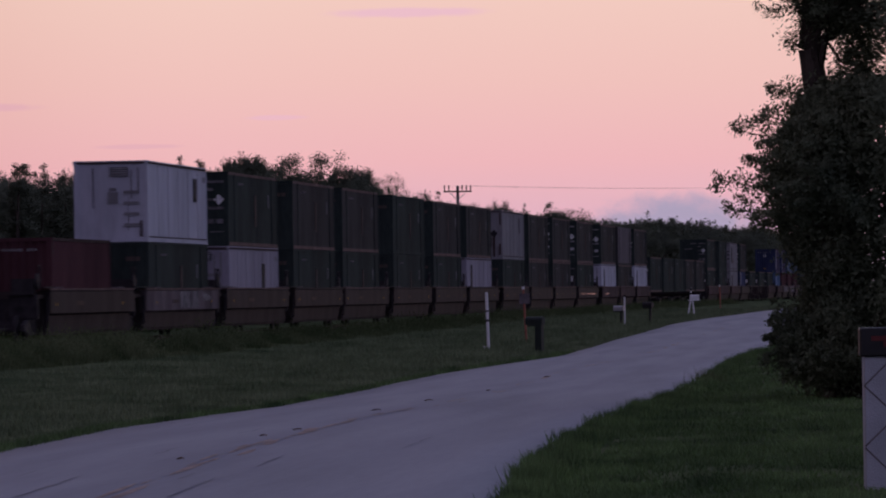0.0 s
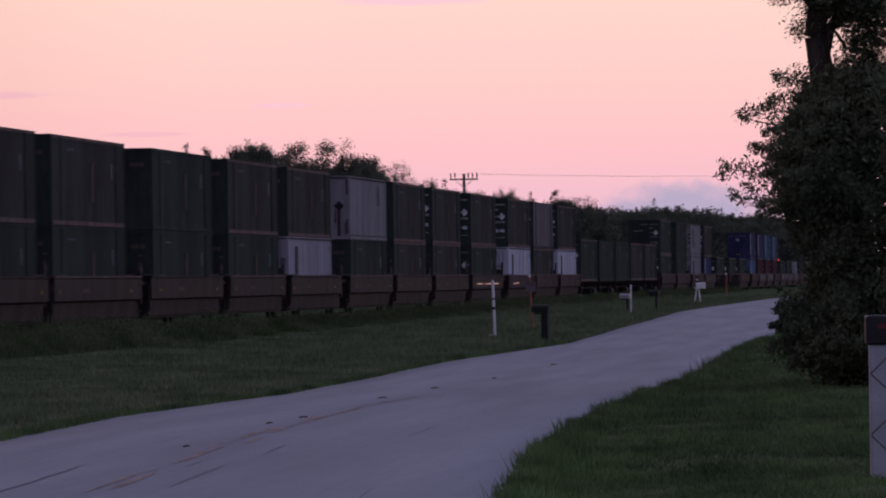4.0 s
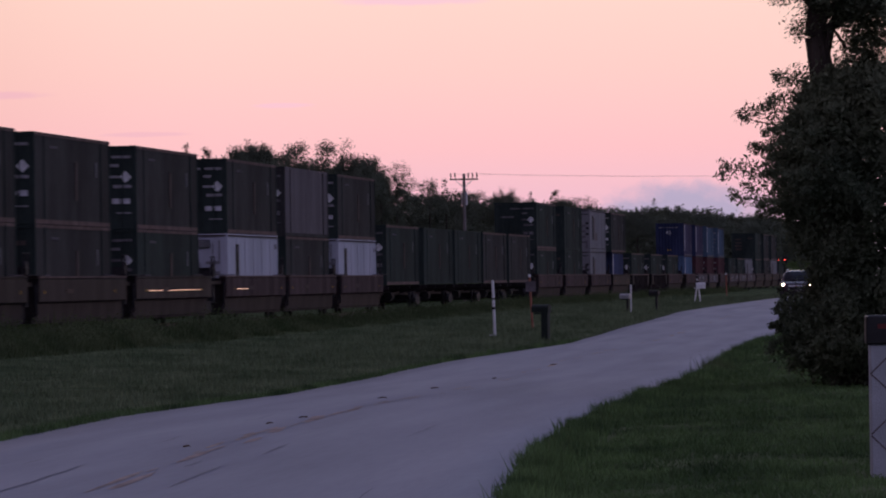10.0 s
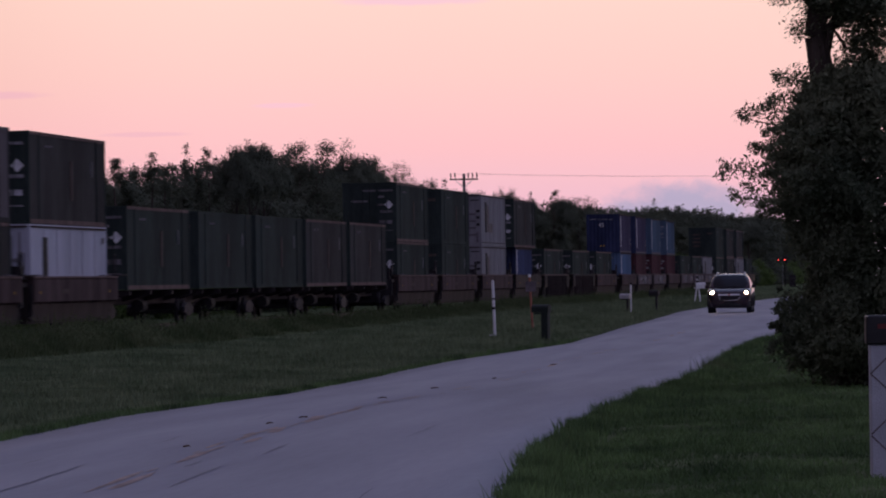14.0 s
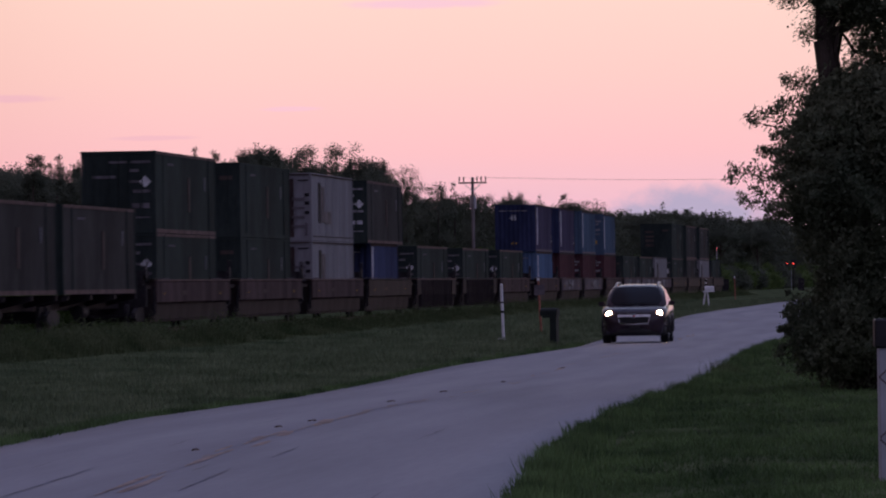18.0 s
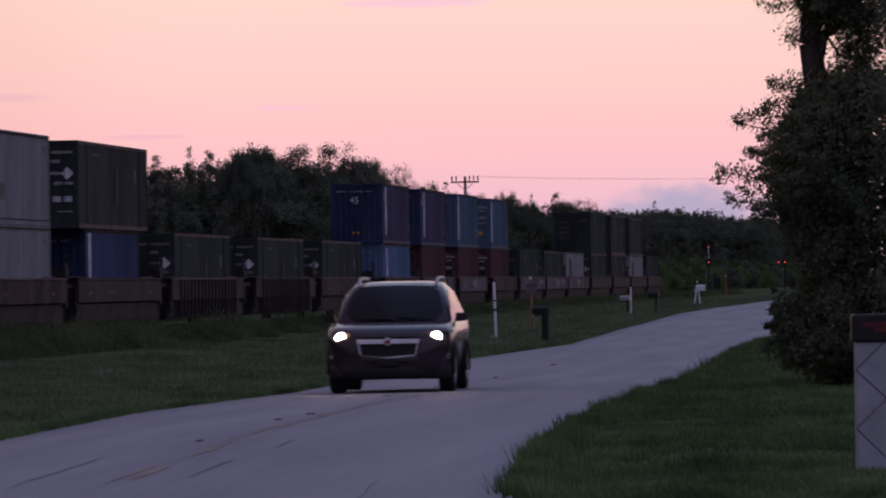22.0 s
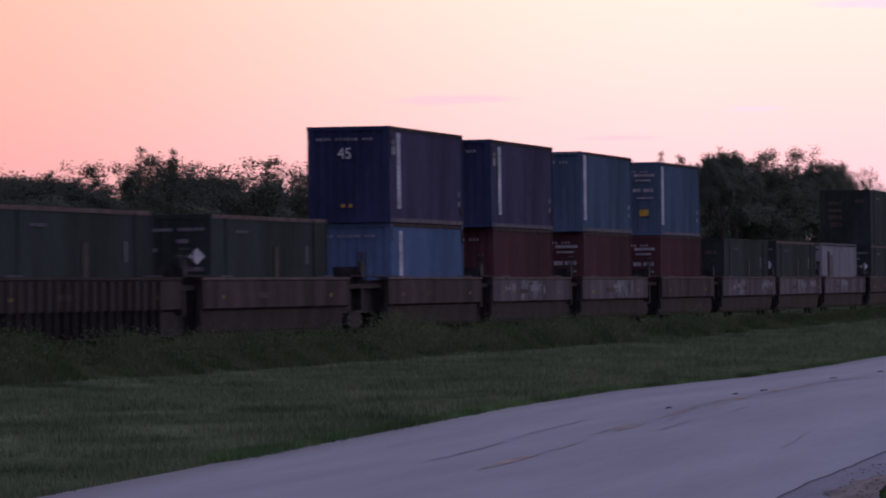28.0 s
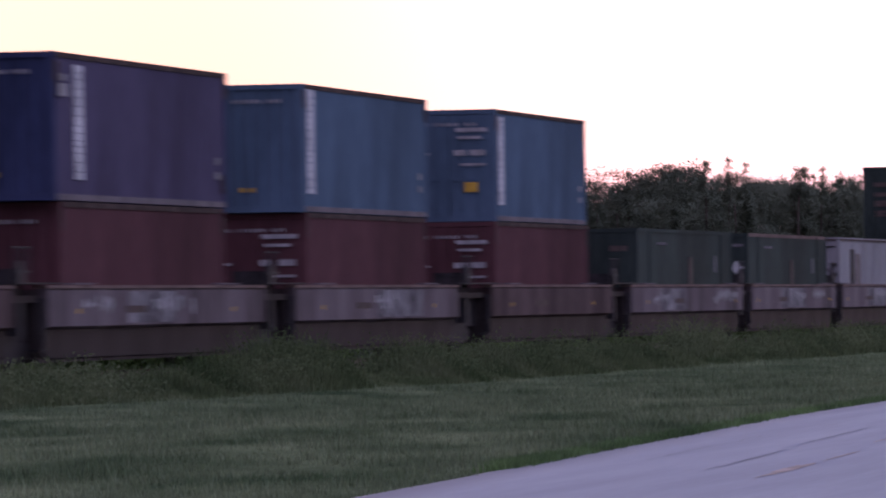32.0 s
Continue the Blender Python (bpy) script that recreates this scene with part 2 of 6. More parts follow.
C_TAUPE = mat("container_taupe", (0.13, 0.115, 0.125), 0.9, spread=0.2, fine=6, coarse=0.6, bump=0.1, stretch=(1, 1, 0.3), gloss=0.04)
C_SMUDGE = mat("tan_smudge", (0.175, 0.15, 0.145), 0.9, spread=0.3, fine=6, coarse=1.2, bump=0, gloss=0.04)
C_DULL = mat("container_dull_lavender", (0.29, 0.275, 0.32), 0.9, spread=0.16, fine=5, coarse=0.5, bump=0.08, stretch=(1, 1, 0.35), gloss=0.04)
C_WHITE = mat("container_white", (0.43, 0.44, 0.50), 0.9, spread=0.14, fine=5, coarse=0.5, bump=0.08, stretch=(1, 1, 0.35), gloss=0.04)
C_NAVY = mat("container_navy", (0.034, 0.042, 0.088), 0.9, spread=0.28, fine=6, coarse=0.5, bump=0.1, stretch=(1, 1, 0.35), gloss=0.04)
C_VIOLET = mat("container_faded_navy", (0.069, 0.059, 0.10), 0.9, spread=0.22, fine=6, coarse=0.5, bump=0.1, stretch=(1, 1, 0.35), gloss=0.04)
C_BLUE = mat("container_blue", (0.07, 0.105, 0.152), 0.9, spread=0.22, fine=6, coarse=0.5, bump=0.1, stretch=(1, 1, 0.35), gloss=0.04)
C_LIGHTBLUE = mat("container_light_blue", (0.088, 0.138, 0.225), 0.9, spread=0.2, fine=6, coarse=0.5, bump=0.1, stretch=(1, 1, 0.35), gloss=0.04)
C_DUSKBLUE = mat("container_dusk_blue", (0.052, 0.064, 0.125), 0.9, spread=0.25, fine=6, coarse=0.5, bump=0.1, stretch=(1, 1, 0.35), gloss=0.04)
C_RED = mat("container_oxide_red", (0.080, 0.036, 0.041), 0.9, spread=0.25, fine=6, coarse=0.5, bump=0.1, stretch=(1, 1, 0.35), gloss=0.04)
W_BROWN = mat("well_car_brown", (0.070, 0.046, 0.047), 0.9, spread=0.4, fine=6, coarse=0.6, bump=0.15, tint=(0.105, 0.072, 0.074), stretch=(1, 1, 0.35), gloss=0.04)
W_DARK = mat("well_car_dark", (0.034, 0.027, 0.029), 0.7, spread=0.35, fine=6, coarse=0.6, bump=0.15, stretch=(1, 1, 0.35), gloss=0.04)
W_PINK = mat("well_car_faded", (0.10, 0.076, 0.082), 0.9, spread=0.4, fine=5, coarse=0.5, bump=0.15, tint=(0.165, 0.135, 0.145), stretch=(1, 1, 0.35), gloss=0.04)
W_UNDER = mat("well_car_underside", (0.05, 0.04, 0.038), 0.8, spread=0.3, fine=6, coarse=0.6, gloss=0.04)
PATCHED = mat("pale_repaint", (0.13, 0.115, 0.125), 0.9, spread=0.55, fine=7, coarse=1.6, bump=0, tint=(0.25, 0.235, 0.25), gloss=0.04)
PALERAIL = mat("pale_scuffed_rail", (0.14, 0.12, 0.13), 0.9, spread=0.35, fine=8, coarse=1.5, bump=0.1, gloss=0.04)
STRIPE = mat("pale_stripe", (0.50, 0.49, 0.52), 0.9, spread=0.25, fine=9, coarse=2, bump=0, gloss=0.04)
FADEDLABEL = mat("faded_brown_label", (0.088, 0.066, 0.06), 0.9, spread=0.3, fine=9, coarse=2, bump=0, gloss=0.04)
RUST = mat("rusty_rail", (0.06, 0.042, 0.04), 0.9, spread=0.5, fine=8, coarse=1.5, bump=0.1, gloss=0.04)
GRAFF = mat("pale_graffiti", (0.27, 0.26, 0.27), 0.9, spread=0.3, fine=8, coarse=2, bump=0, gloss=0.04)
TANRAIL = mat("tan_rail", (0.15, 0.105, 0.095), 0.9, spread=0.25, fine=8, coarse=1, gloss=0.04)
MARK = mat("white_marking", (0.62, 0.62, 0.62), 0.9, spread=0.15, fine=8, coarse=2, bump=0, gloss=0.04)
YELLOW = mat("yellow_marking", (0.42, 0.26, 0.05), 0.9, spread=0.2, fine=8, coarse=2, bump=0, gloss=0.04)
DARKMARK = mat("dark_marking", (0.03, 0.028, 0.03), 0.7, spread=0.2, fine=8, coarse=2, bump=0, gloss=0.04)
IRON = mat("grimy_iron", (0.042, 0.038, 0.04), 0.75, 0.3, spread=0.35, fine=20, coarse=3, gloss=0.04)
CARPAINT = mat("dark_purple_car_paint", (0.030, 0.018, 0.025), 0.22, 0.0, spread=0.06, fine=10, coarse=1, bump=0, coat=0.3, gloss=0.3)
CARPLASTIC = mat("car_plastic", (0.015, 0.015, 0.016), 0.55, spread=0.2, fine=30, coarse=3, bump=0.05)
CARGLASS = mat("tinted_glass", (0.008, 0.008, 0.010), 0.08, spread=0.05, fine=5, coarse=1, bump=0, gloss=0.14)
# orange-tinted mirror metal, stands in for sunset glints on the sills
GLINT = mat("orange_glint_metal", (1.0, 0.66, 0.42), 0.12, 1.0, spread=0.12, fine=2, coarse=1.2, bump=0)
REDMARK = mat("red_marking", (0.45, 0.04, 0.04), 0.5, spread=0.15, fine=20, coarse=3, bump=0)
DULLRED = mat("dull_red_writing", (0.13, 0.03, 0.03), 0.8, spread=0.15, fine=20, coarse=3, bump=0)
STUCCO = mat("pale_stucco", (0.40, 0.42, 0.455), 0.9, spread=0.14, fine=60, coarse=3, bump=0.4)
LATTICE = mat("dark_grout", (0.16, 0.14, 0.14), 0.9, spread=0.25, fine=40, coarse=4)
SIGNAL_RED = glowing("red_signal_light", (1.0, 0.08, 0.06), 2.0)
HEADLAMP = glowing("lit_headlamp", (1.0, 0.66, 0.34), 230.0)
LENS = mat("clear_lamp_housing", (0.14, 0.14, 0.15), 0.12, 0.3, spread=0.2, fine=30, coarse=6, bump=0.1, gloss=0.6)
DRYLEAF = mat("dry_leaf", (0.10, 0.06, 0.035), 0.9, spread=0.3, fine=20, coarse=3)

# ---- mesh tools ----


def mesh_ob(name, bm, material, parent=None, smooth=False):
    me = bpy.data.meshes.new(name)
    bm.to_mesh(me)
    bm.free()
    for m in (material if isinstance(material, (list, tuple)) else [material]):
        me.materials.append(m)
    if smooth:
        for p in me.polygons:
            p.use_smooth = True
    ob = new(name, me)
    if parent:
        ob.parent = parent
    return ob


def part(name, bm, material, parent, label="", smooth=False):
    ob = mesh_ob(name, bm, material, parent, smooth)
    return tagged(ob, label) if label else ob


def box(bm, x0, x1, y0, y1, z0, z1, mi=0):
    v = [bm.verts.new(c) for c in ((x0, y0, z0), (x1, y0, z0), (x1, y1, z0), (x0, y1, z0), (x0, y0, z1), (x1, y0, z1), (x1, y1, z1), (x0, y1, z1))]
    for f in ((3, 2, 1, 0), (4, 5, 6, 7), (0, 1, 5, 4), (1, 2, 6, 5), (2, 3, 7, 6), (3, 0, 4, 7)):
        bm.faces.new([v[i] for i in f]).material_index = mi
    return v


def boxes(*rows):
    bm = bmesh.new()
    for r in rows:
        box(bm, *r)
    return bm


def rod(bm, a, b, r0, r1=None, sides=8, caps=True):
    """A tapered round bar from a to b."""
    a, b = Vector(a), Vector(b)
    r1 = r0 if r1 is None else r1
    q = (b - a).to_track_quat("Z", "Y")
    rings = []
    for p, r in ((a, r0), (b, r1)):
        rings.append([bm.verts.new(p + q @ Vector((r * math.cos(k * math.tau / sides), r * math.sin(k * math.tau / sides), 0))) for k in range(sides)])
    for k in range(sides):
        bm.faces.new((rings[0][k], rings[0][(k + 1) % sides], rings[1][(k + 1) % sides], rings[1][k]))
    if caps:
        bm.faces.new(rings[0][::-1])
        bm.faces.new(rings[1])


def rods(*rows, sides=8):
    bm = bmesh.new()
    for r in rows:
        rod(bm, *r, sides=sides)
    return bm


def loft(bm, rings, closed=True, cap=True):
    """Skins equal rings of points."""
    vs = [[bm.verts.new(p) for p in ring] for ring in rings]
    n = len(vs[0])
    for a, b in zip(vs, vs[1:]):
        for k in range(n if closed else n - 1):
            bm.faces.new((a[k], a[(k + 1) % n], b[(k + 1) % n], b[k]))
    if cap:
        bm.faces.new(vs[0][::-1])
        bm.faces.new(vs[-1])
    return vs


def bevelled(bm, width, segments=2):
    bmesh.ops.bevel(bm, geom=bm.edges[:], offset=width, segments=segments, profile=0.6, affect="EDGES")
    return bm


def soup(name, verts, faces, material, parent=None):
    """A joined mesh from arrays of vertices and faces (all faces of one size)."""
    verts, faces = np.asarray(verts, np.float32), np.asarray(faces, np.int32)
    me = bpy.data.meshes.new(name)
    k = faces.shape[1]
    me.vertices.add(len(verts))
    me.vertices.foreach_set("co", verts.ravel())
    me.loops.add(faces.size)
    me.loops.foreach_set("vertex_index", faces.ravel())
    me.polygons.add(len(faces))
    me.polygons.foreach_set("loop_start", np.arange(0, faces.size, k, dtype=np.int32))
    me.update(calc_edges=True)
    me.materials.append(material)
    ob = new(name, me)
    if parent:
        ob.parent = parent
    return ob


def empty(name):
    ob = new(name)
    ob.empty_display_size = 0.3
    return ob

# ---- plan ----
TRACK = radians(5.134)          # the track's heading, to the right of straight ahead
ALONG = Vector((math.sin(TRACK), math.cos(TRACK), 0))
ASIDE = Vector((-math.cos(TRACK), math.sin(TRACK), 0))
MIDDLE = 31.87                  # from the eye to the track's centre line
RAIL = 0.477                    # top of rail
LEFT_EDGE = ((-60, -12.4), (0, -7.9), (34, -6.2), (46, -5.75), (63, -5.1), (73, -4.75), (86, -4.28), (98, -3.28), (105, -2.6), (120, -1.8), (136, -1.0), (154, 0.2), (170, 1.65), (190, 3.5), (215, 4.9), (240, 6.4), (269, 8.4), (310, 11), (336, 13.3), (363, 16), (419, 20.6), (500, 28), (640, 44))
RIGHT_EDGE = ((-60, -6.2), (0, -1.6), (34, 0.2), (50, 0.42), (62, 0.82), (67, 1.06), (79, 1.7), (96, 2.8), (110, 3.8), (125, 4.85), (140, 5.7), (168, 7.4), (190, 9.0), (226, 11.5), (269, 14.8), (310, 17.6), (336, 19.9), (363, 22.6), (419, 27.4), (500, 35), (640, 51))


def rise(y):
    return float(np.interp(y, (70, 130, 220, 360, 600), (0.2, 0, 0, 0.4, 0.55)))


def edge(table, y):
    return float(np.interp(y, [r[0] for r in table], [r[1] for r in table]))


def beside(x, y):
    """Metres along the track, and metres to its side from the eye's line."""
    return x * ALONG.x + y * ALONG.y, x * ASIDE.x + y * ASIDE.y


def ground_z(x, y):
    s, a = beside(x, y)
    z = rise(y)
    bank = max(0.0, min(1.0, (a - 26.5) / 2.0)) * max(0.0, min(1.0, (40 - a) / 3.0))
    bank = bank * bank * (3 - 2 * bank)
    z = z + bank * max(0.0, 0.2 - z)
    dip = math.exp(-((a - 22) / 3.0) ** 2) * 0.12
    z -= dip
    if edge(LEFT_EDGE, y) - 0.6 < x < edge(RIGHT_EDGE, y) + 0.6:
        return z - 0.05
    far = min(1.0, max(0.0, (y - 30) / 60))
    return z + 0.035 * noise.noise((x * 0.35, y * 0.12, 0.0)) + 0.02 * noise.noise((x * 1.3, y * 0.5, 3.0)) * far


def build_ground():
    xs = np.concatenate([[-2600, -1200, -500, -220, -110], np.arange(-70, -24, 4), np.arange(-24, 26, 0.9), np.arange(26, 70, 5), [110, 250, 600, 1300, 2600]])
    ys = np.concatenate([[-900, -350, -120, -50, 0, 20], np.arange(30, 160, 1.5), np.arange(160, 420, 4), np.arange(420, 700, 20), [760, 900, 1200, 1800, 2600, 4600]])
    verts = [(x, y, ground_z(x, y)) for y in ys for x in xs]
    n = len(xs)
    faces = [(j * n + i, j * n + i + 1, (j + 1) * n + i + 1, (j + 1) * n + i) for j in range(len(ys) - 1) for i in range(n - 1)]
    ob = soup("ground", verts, faces, GRASS)
    for p in ob.data.polygons:
        p.use_smooth = True
    tagged(ob, "mown green verge grass along road and railway", "grass", kind="structure")


def road_top(f, y):
    """The cambered surface, f from the left edge (0) to the right (1)."""
    return rise(y) + 0.015 + 0.045 * (1 - (2 * f - 1) ** 2)


def build_road():
    bm = bmesh.new()
    rings = []
    for y in np.concatenate([np.arange(-60, 16, 8), np.arange(16, 260, 1.0), np.arange(260, 640, 6)]):
        w = 0.07 * noise.noise((y * 0.55, 7.0, 0)) + 0.05 * noise.noise((y * 1.7, 9.0, 0))
        v = 0.08 * noise.noise((y * 0.6, 27.0, 0)) + 0.06 * noise.noise((y * 1.9, 29.0, 0))
        l, r, z = edge(LEFT_EDGE, y), edge(RIGHT_EDGE, y), rise(y)
        rings.append([(l + w, y, z - 0.12), (l + w, y, road_top(0, y))] + [(l * (1 - f) + r * f, y, road_top(f, y)) for f in (0.12, 0.3, 0.5, 0.7, 0.88)] + [(r + v, y, road_top(1, y)), (r + v, y, z - 0.12)])
    loft(bm, rings, closed=False, cap=False)
    ob = mesh_ob("road", bm, ASPHALT, smooth=True)
    tagged(ob, "worn pale grey asphalt lane without markings", "road", kind="structure")


def marks_on_road():
    """Worn streaks along the lane's middle, patches of tar and a few fallen leaves and twigs."""
    rnd = random.Random(5)
    bm = bmesh.new()
    for k in range(90):
        y = 40 * (300 / 40) ** rnd.random()
        f = rnd.gauss(0.472, 0.012)
        x = edge(LEFT_EDGE, y) * (1 - f) + edge(RIGHT_EDGE, y) * f
        slope = (edge(LEFT_EDGE, y + 5) - edge(LEFT_EDGE, y - 5)) / 10
        w, ln = rnd.uniform(0.012, 0.045), rnd.uniform(0.3, 2.4)
        ring = []
        for a in range(12):
            q = a * math.tau / 12
            r = 1 + 0.35 * noise.noise((k * 3.1, math.cos(q) * 1.3, math.sin(q) * 1.3))
            dy = math.sin(q) * ln * r
            ring.append(bm.verts.new((x + math.cos(q) * w * r + slope * dy, y + dy, road_top(f, y + dy) + 0.004)))
        bm.faces.new(ring)
    tagged(mesh_ob("worn_patch", bm, RUSTSTAIN), "faded orange remains of a centre line on the lane", "road marking", kind="stuff")
    # sealed seams that run along the lane, broken and wandering
    bm = bmesh.new()
    for k in range(30):
        y, ln = 38 * (300 / 38) ** rnd.random(), rnd.uniform(2.0, 9.0)
        f0 = rnd.choice((0.17, 0.2, 0.34, 0.5, 0.56, 0.74, 0.82)) + rnd.gauss(0, 0.012)
        w = rnd.uniform(0.006, 0.018)
        left, right = [], []
        for q in np.linspace(0, 1, 9):
            yy = y + q * ln
            f = f0 + 0.008 * noise.noise((yy * 0.9, k * 3.3, 0))
            x = edge(LEFT_EDGE, yy) * (1 - f) + edge(RIGHT_EDGE, yy) * f
            t = w * (1 - abs(2 * q - 1) ** 3)
            left.append(bm.verts.new((x - t, yy, road_top(f, yy) + 0.005)))
            right.append(bm.verts.new((x + t, yy, road_top(f, yy) + 0.005)))
        for n in range(8):
            bm.faces.new((left[n], right[n], right[n + 1], left[n + 1]))
    tagged(mesh_ob("tar_seam", bm, TAR), "thin dark tar seams along the lane", "road seam", kind="stuff")
    for x, y in ((-1.73, 80.5), (-2.56, 65.3), (-0.91, 96.3), (-0.16, 106.5), (-2.04, 76.7), (0.9, 119), (2.3, 140)):
        bm = bmesh.new()
        ln = rnd.uniform(0.04, 0.07)
        pts = [(-ln, 0, 0.0), (-ln * 0.3, 0.025, 0.012), (ln * 0.5, 0.02, 0.015), (ln, 0, 0.006), (ln * 0.3, -0.025, 0.012), (-ln * 0.5, -0.02, 0.009)]
        up = [bm.verts.new(p) for p in pts]
        dn = [bm.verts.new((a, b, c - 0.01)) for a, b, c in pts]
        bm.faces.new(up)
        bm.faces.new(dn[::-1])
        for i in range(6):
            bm.faces.new((up[i], dn[i], dn[(i + 1) % 6], up[(i + 1) % 6]))
        ob = mesh_ob("fallen_leaf", bm, DRYLEAF)
        ob.matrix_basis = pose(x, y, rise(y) + 0.064, 0, 0, rnd.uniform(-30, 30))
        tagged(ob, "curled dry brown leaf lying on the lane", "leaf", "fallen leaves")


def bare_edge(y):
    """How far the bare ground reaches past the lane's edge where the drive meets it."""
    return float(np.interp(y, (18, 28, 33, 37, 41, 47, 60), (0.8, 0.3, 0.08, 0.03, -0.04, 0.05, 0.1)))


def drive_mouth():
    """Where a drive meets the lane: a darker apron with a ragged seam, bare dirt and loose stones."""
    rnd = random.Random(8)

    def sheet(name, y0, y1, inner, outer, lift, skin, label, category):
        bm = bmesh.new()
        rows = []
        for y in np.linspace(y0, y1, 60):
            a, b = inner(y), max(inner(y) + 0.01, outer(y))
            row = []
            for q in np.linspace(0, 1, 7):
                x = a + (b - a) * q
                f = (x - edge(LEFT_EDGE, y)) / (edge(RIGHT_EDGE, y) - edge(LEFT_EDGE, y))
                z = road_top(f, y) if f <= 1 else rise(y) + 0.015 + 0.02 * min(1, (f - 1) * 12)
                row.append(bm.verts.new((x, y, z + lift)))
            rows.append(row)
        for k in range(59):
            for q in range(6):
                bm.faces.new((rows[k][q], rows[k][q + 1], rows[k + 1][q + 1], rows[k + 1][q]))
        return tagged(mesh_ob(name, bm, skin, smooth=True), label, category, kind="structure")

    def seam(y):
        return float(np.interp(y, (18, 33, 47.5), (-1.1, -0.368, 0.44))) + 0.03 * noise.noise((y * 0.45, 7.0, 0)) + 0.01 * noise.noise((y * 1.7, 7.0, 0))

    def grass(y):
        return edge(RIGHT_EDGE, y) + bare_edge(y) + 0.03 + 0.03 * noise.noise((y * 1.3, 9.0, 0))

    sheet("drive_apron", 18, 47.5, seam, grass, 0.005, APRON, "darker grey asphalt apron where a drive meets the lane", "pavement")
    sheet("apron_seam", 18, 47.5, lambda y: seam(y) - 0.012 - 0.008 * noise.noise((y * 2.1, 1.0, 0)), lambda y: seam(y) + 0.012, 0.009, SEAM, "thin dark seam along the apron", "road seam")
    sheet("drive_mouth", 18, 36.5, lambda y: max(seam(y) + 0.1, float(np.interp(y, (18, 28, 32, 34.5, 36.5), (-0.5, -0.2, -0.12, 0.06, 0.26))) + 0.16 * noise.noise((y * 0.8, 3.0, 1.0)) + 0.07 * noise.noise((y * 2.6, 4.0, 1.0))), grass, 0.014, DIRT, "bare brown dirt at the drive's edge", "dirt")
    bm = bmesh.new()
    for k in range(220):
        y = rnd.uniform(20, 39)
        x = grass(y) - 0.02 - abs(rnd.gauss(0, 0.16))
        r = rnd.uniform(0.003, 0.009)
        ring = [[(x + r * q * math.cos(a) * rnd.uniform(0.8, 1.2), y + r * q * math.sin(a) * rnd.uniform(0.8, 1.2), rise(y) + 0.036 + z * r) for a in np.linspace(0, math.tau, 6, endpoint=False)] for q, z in ((1.0, 0.0), (0.9, 0.6), (0.4, 1.0))]
        loft(bm, ring)
    tagged(mesh_ob("loose_stones", bm, DIRT), "small loose stones on the dirt patch", "stones", kind="stuff")


def build_track():
    # ballast bed
    bm = bmesh.new()
    rings = []
    for s in np.concatenate([np.arange(-60, 500, 6.0), np.arange(500, 1700, 40)]):
        p = ALONG * s + ASIDE * MIDDLE
        ring = []
        for a, z in ((-3.0, 0.02), (-1.9, 0.27), (1.9, 0.27), (3.0, 0.02)):
            q = p + ASIDE * (a + 0.12 * noise.noise((s, a, 0)))
            ring.append((q.x, q.y, max(z, min(rise(q.y) - 0.1, 0.27)) + 0.03 * noise.noise((s * 0.7, a, 4))))
        rings.append(ring)
    loft(bm, rings, closed=False, cap=False)
    tagged(mesh_ob("track_bed", bm, BALLAST), "grey crushed stone ballast bed of the railway", "ballast", kind="structure")
    for side in (-0.7525, 0.7525):
        bm = bmesh.new()
        rings = []
        for s in (-60, 300, 700, 1200, 1700):
            ring = []
            for a, z in ((-0.07, 0.30), (0.07, 0.30), (0.02, 0.335), (0.02, 0.43), (0.037, 0.44), (0.037, 0.477), (-0.037, 0.477), (-0.037, 0.44), (-0.02, 0.43), (-0.02, 0.335)):
                q = ALONG * s + ASIDE * (MIDDLE + side + a)
                ring.append((q.x, q.y, z))
            rings.append(ring)
        loft(bm, rings)
        tagged(mesh_ob("rail", bm, STEEL), "worn steel rail with a bright top", "rail", "rails", "structure")
    bm = bmesh.new()
    for k in range(520):
        s = 20 + k * 0.6 if k < 300 else 200 + (k - 300) * 2.4
        c, w = ALONG * s, ALONG * 0.115
        vs = []
        for z in (0.2, 0.30):
            for a, b in ((-1, -1.3), (1, -1.3), (1, 1.3), (-1, 1.3)):
                q = c + w * a + ASIDE * (MIDDLE + b)
                vs.append(bm.verts.new((q.x, q.y, z)))
        for f in ((4, 5, 6, 7), (0, 1, 5, 4), (1, 2, 6, 5), (2, 3, 7, 6), (3, 0, 4, 7)):
            bm.faces.new([vs[i] for i in f])
    tagged(mesh_ob("railway_ties", bm, TIE), "dark creosoted timber ties under the rails", "ties", kind="stuff")


build_ground()
build_road()
marks_on_road()
drive_mouth()
build_track()

# ---- the train ----
SPEED, START = 22.35, 800.6     # metres a second; where the tall blue box's front stands at the start
HEAD = 84.866


def rail_pose(s, z):
    p = ALONG * s + ASIDE * MIDDLE
    return pose(p.x, p.y, z, 0, 0, HEAD)


TRAIN = []                      # (thing, metres behind the blue box's front, height)


def put_on_train(ob, offset, z):
    ob.matrix_basis = rail_pose(START + offset, z)
    TRAIN.append((ob, offset, z))


def wave(length, depth, pitch):
    """A corrugated line along x: points (x, inset)."""
    n = max(2, round(length / pitch))
    p = length / n
    pts = []
    for k in range(n):
        pts += [(k * p, 0), (k * p + 0.28 * p, 0), (k * p + 0.5 * p, depth), (k * p + 0.78 * p, depth)]
    return pts + [(length, 0)]


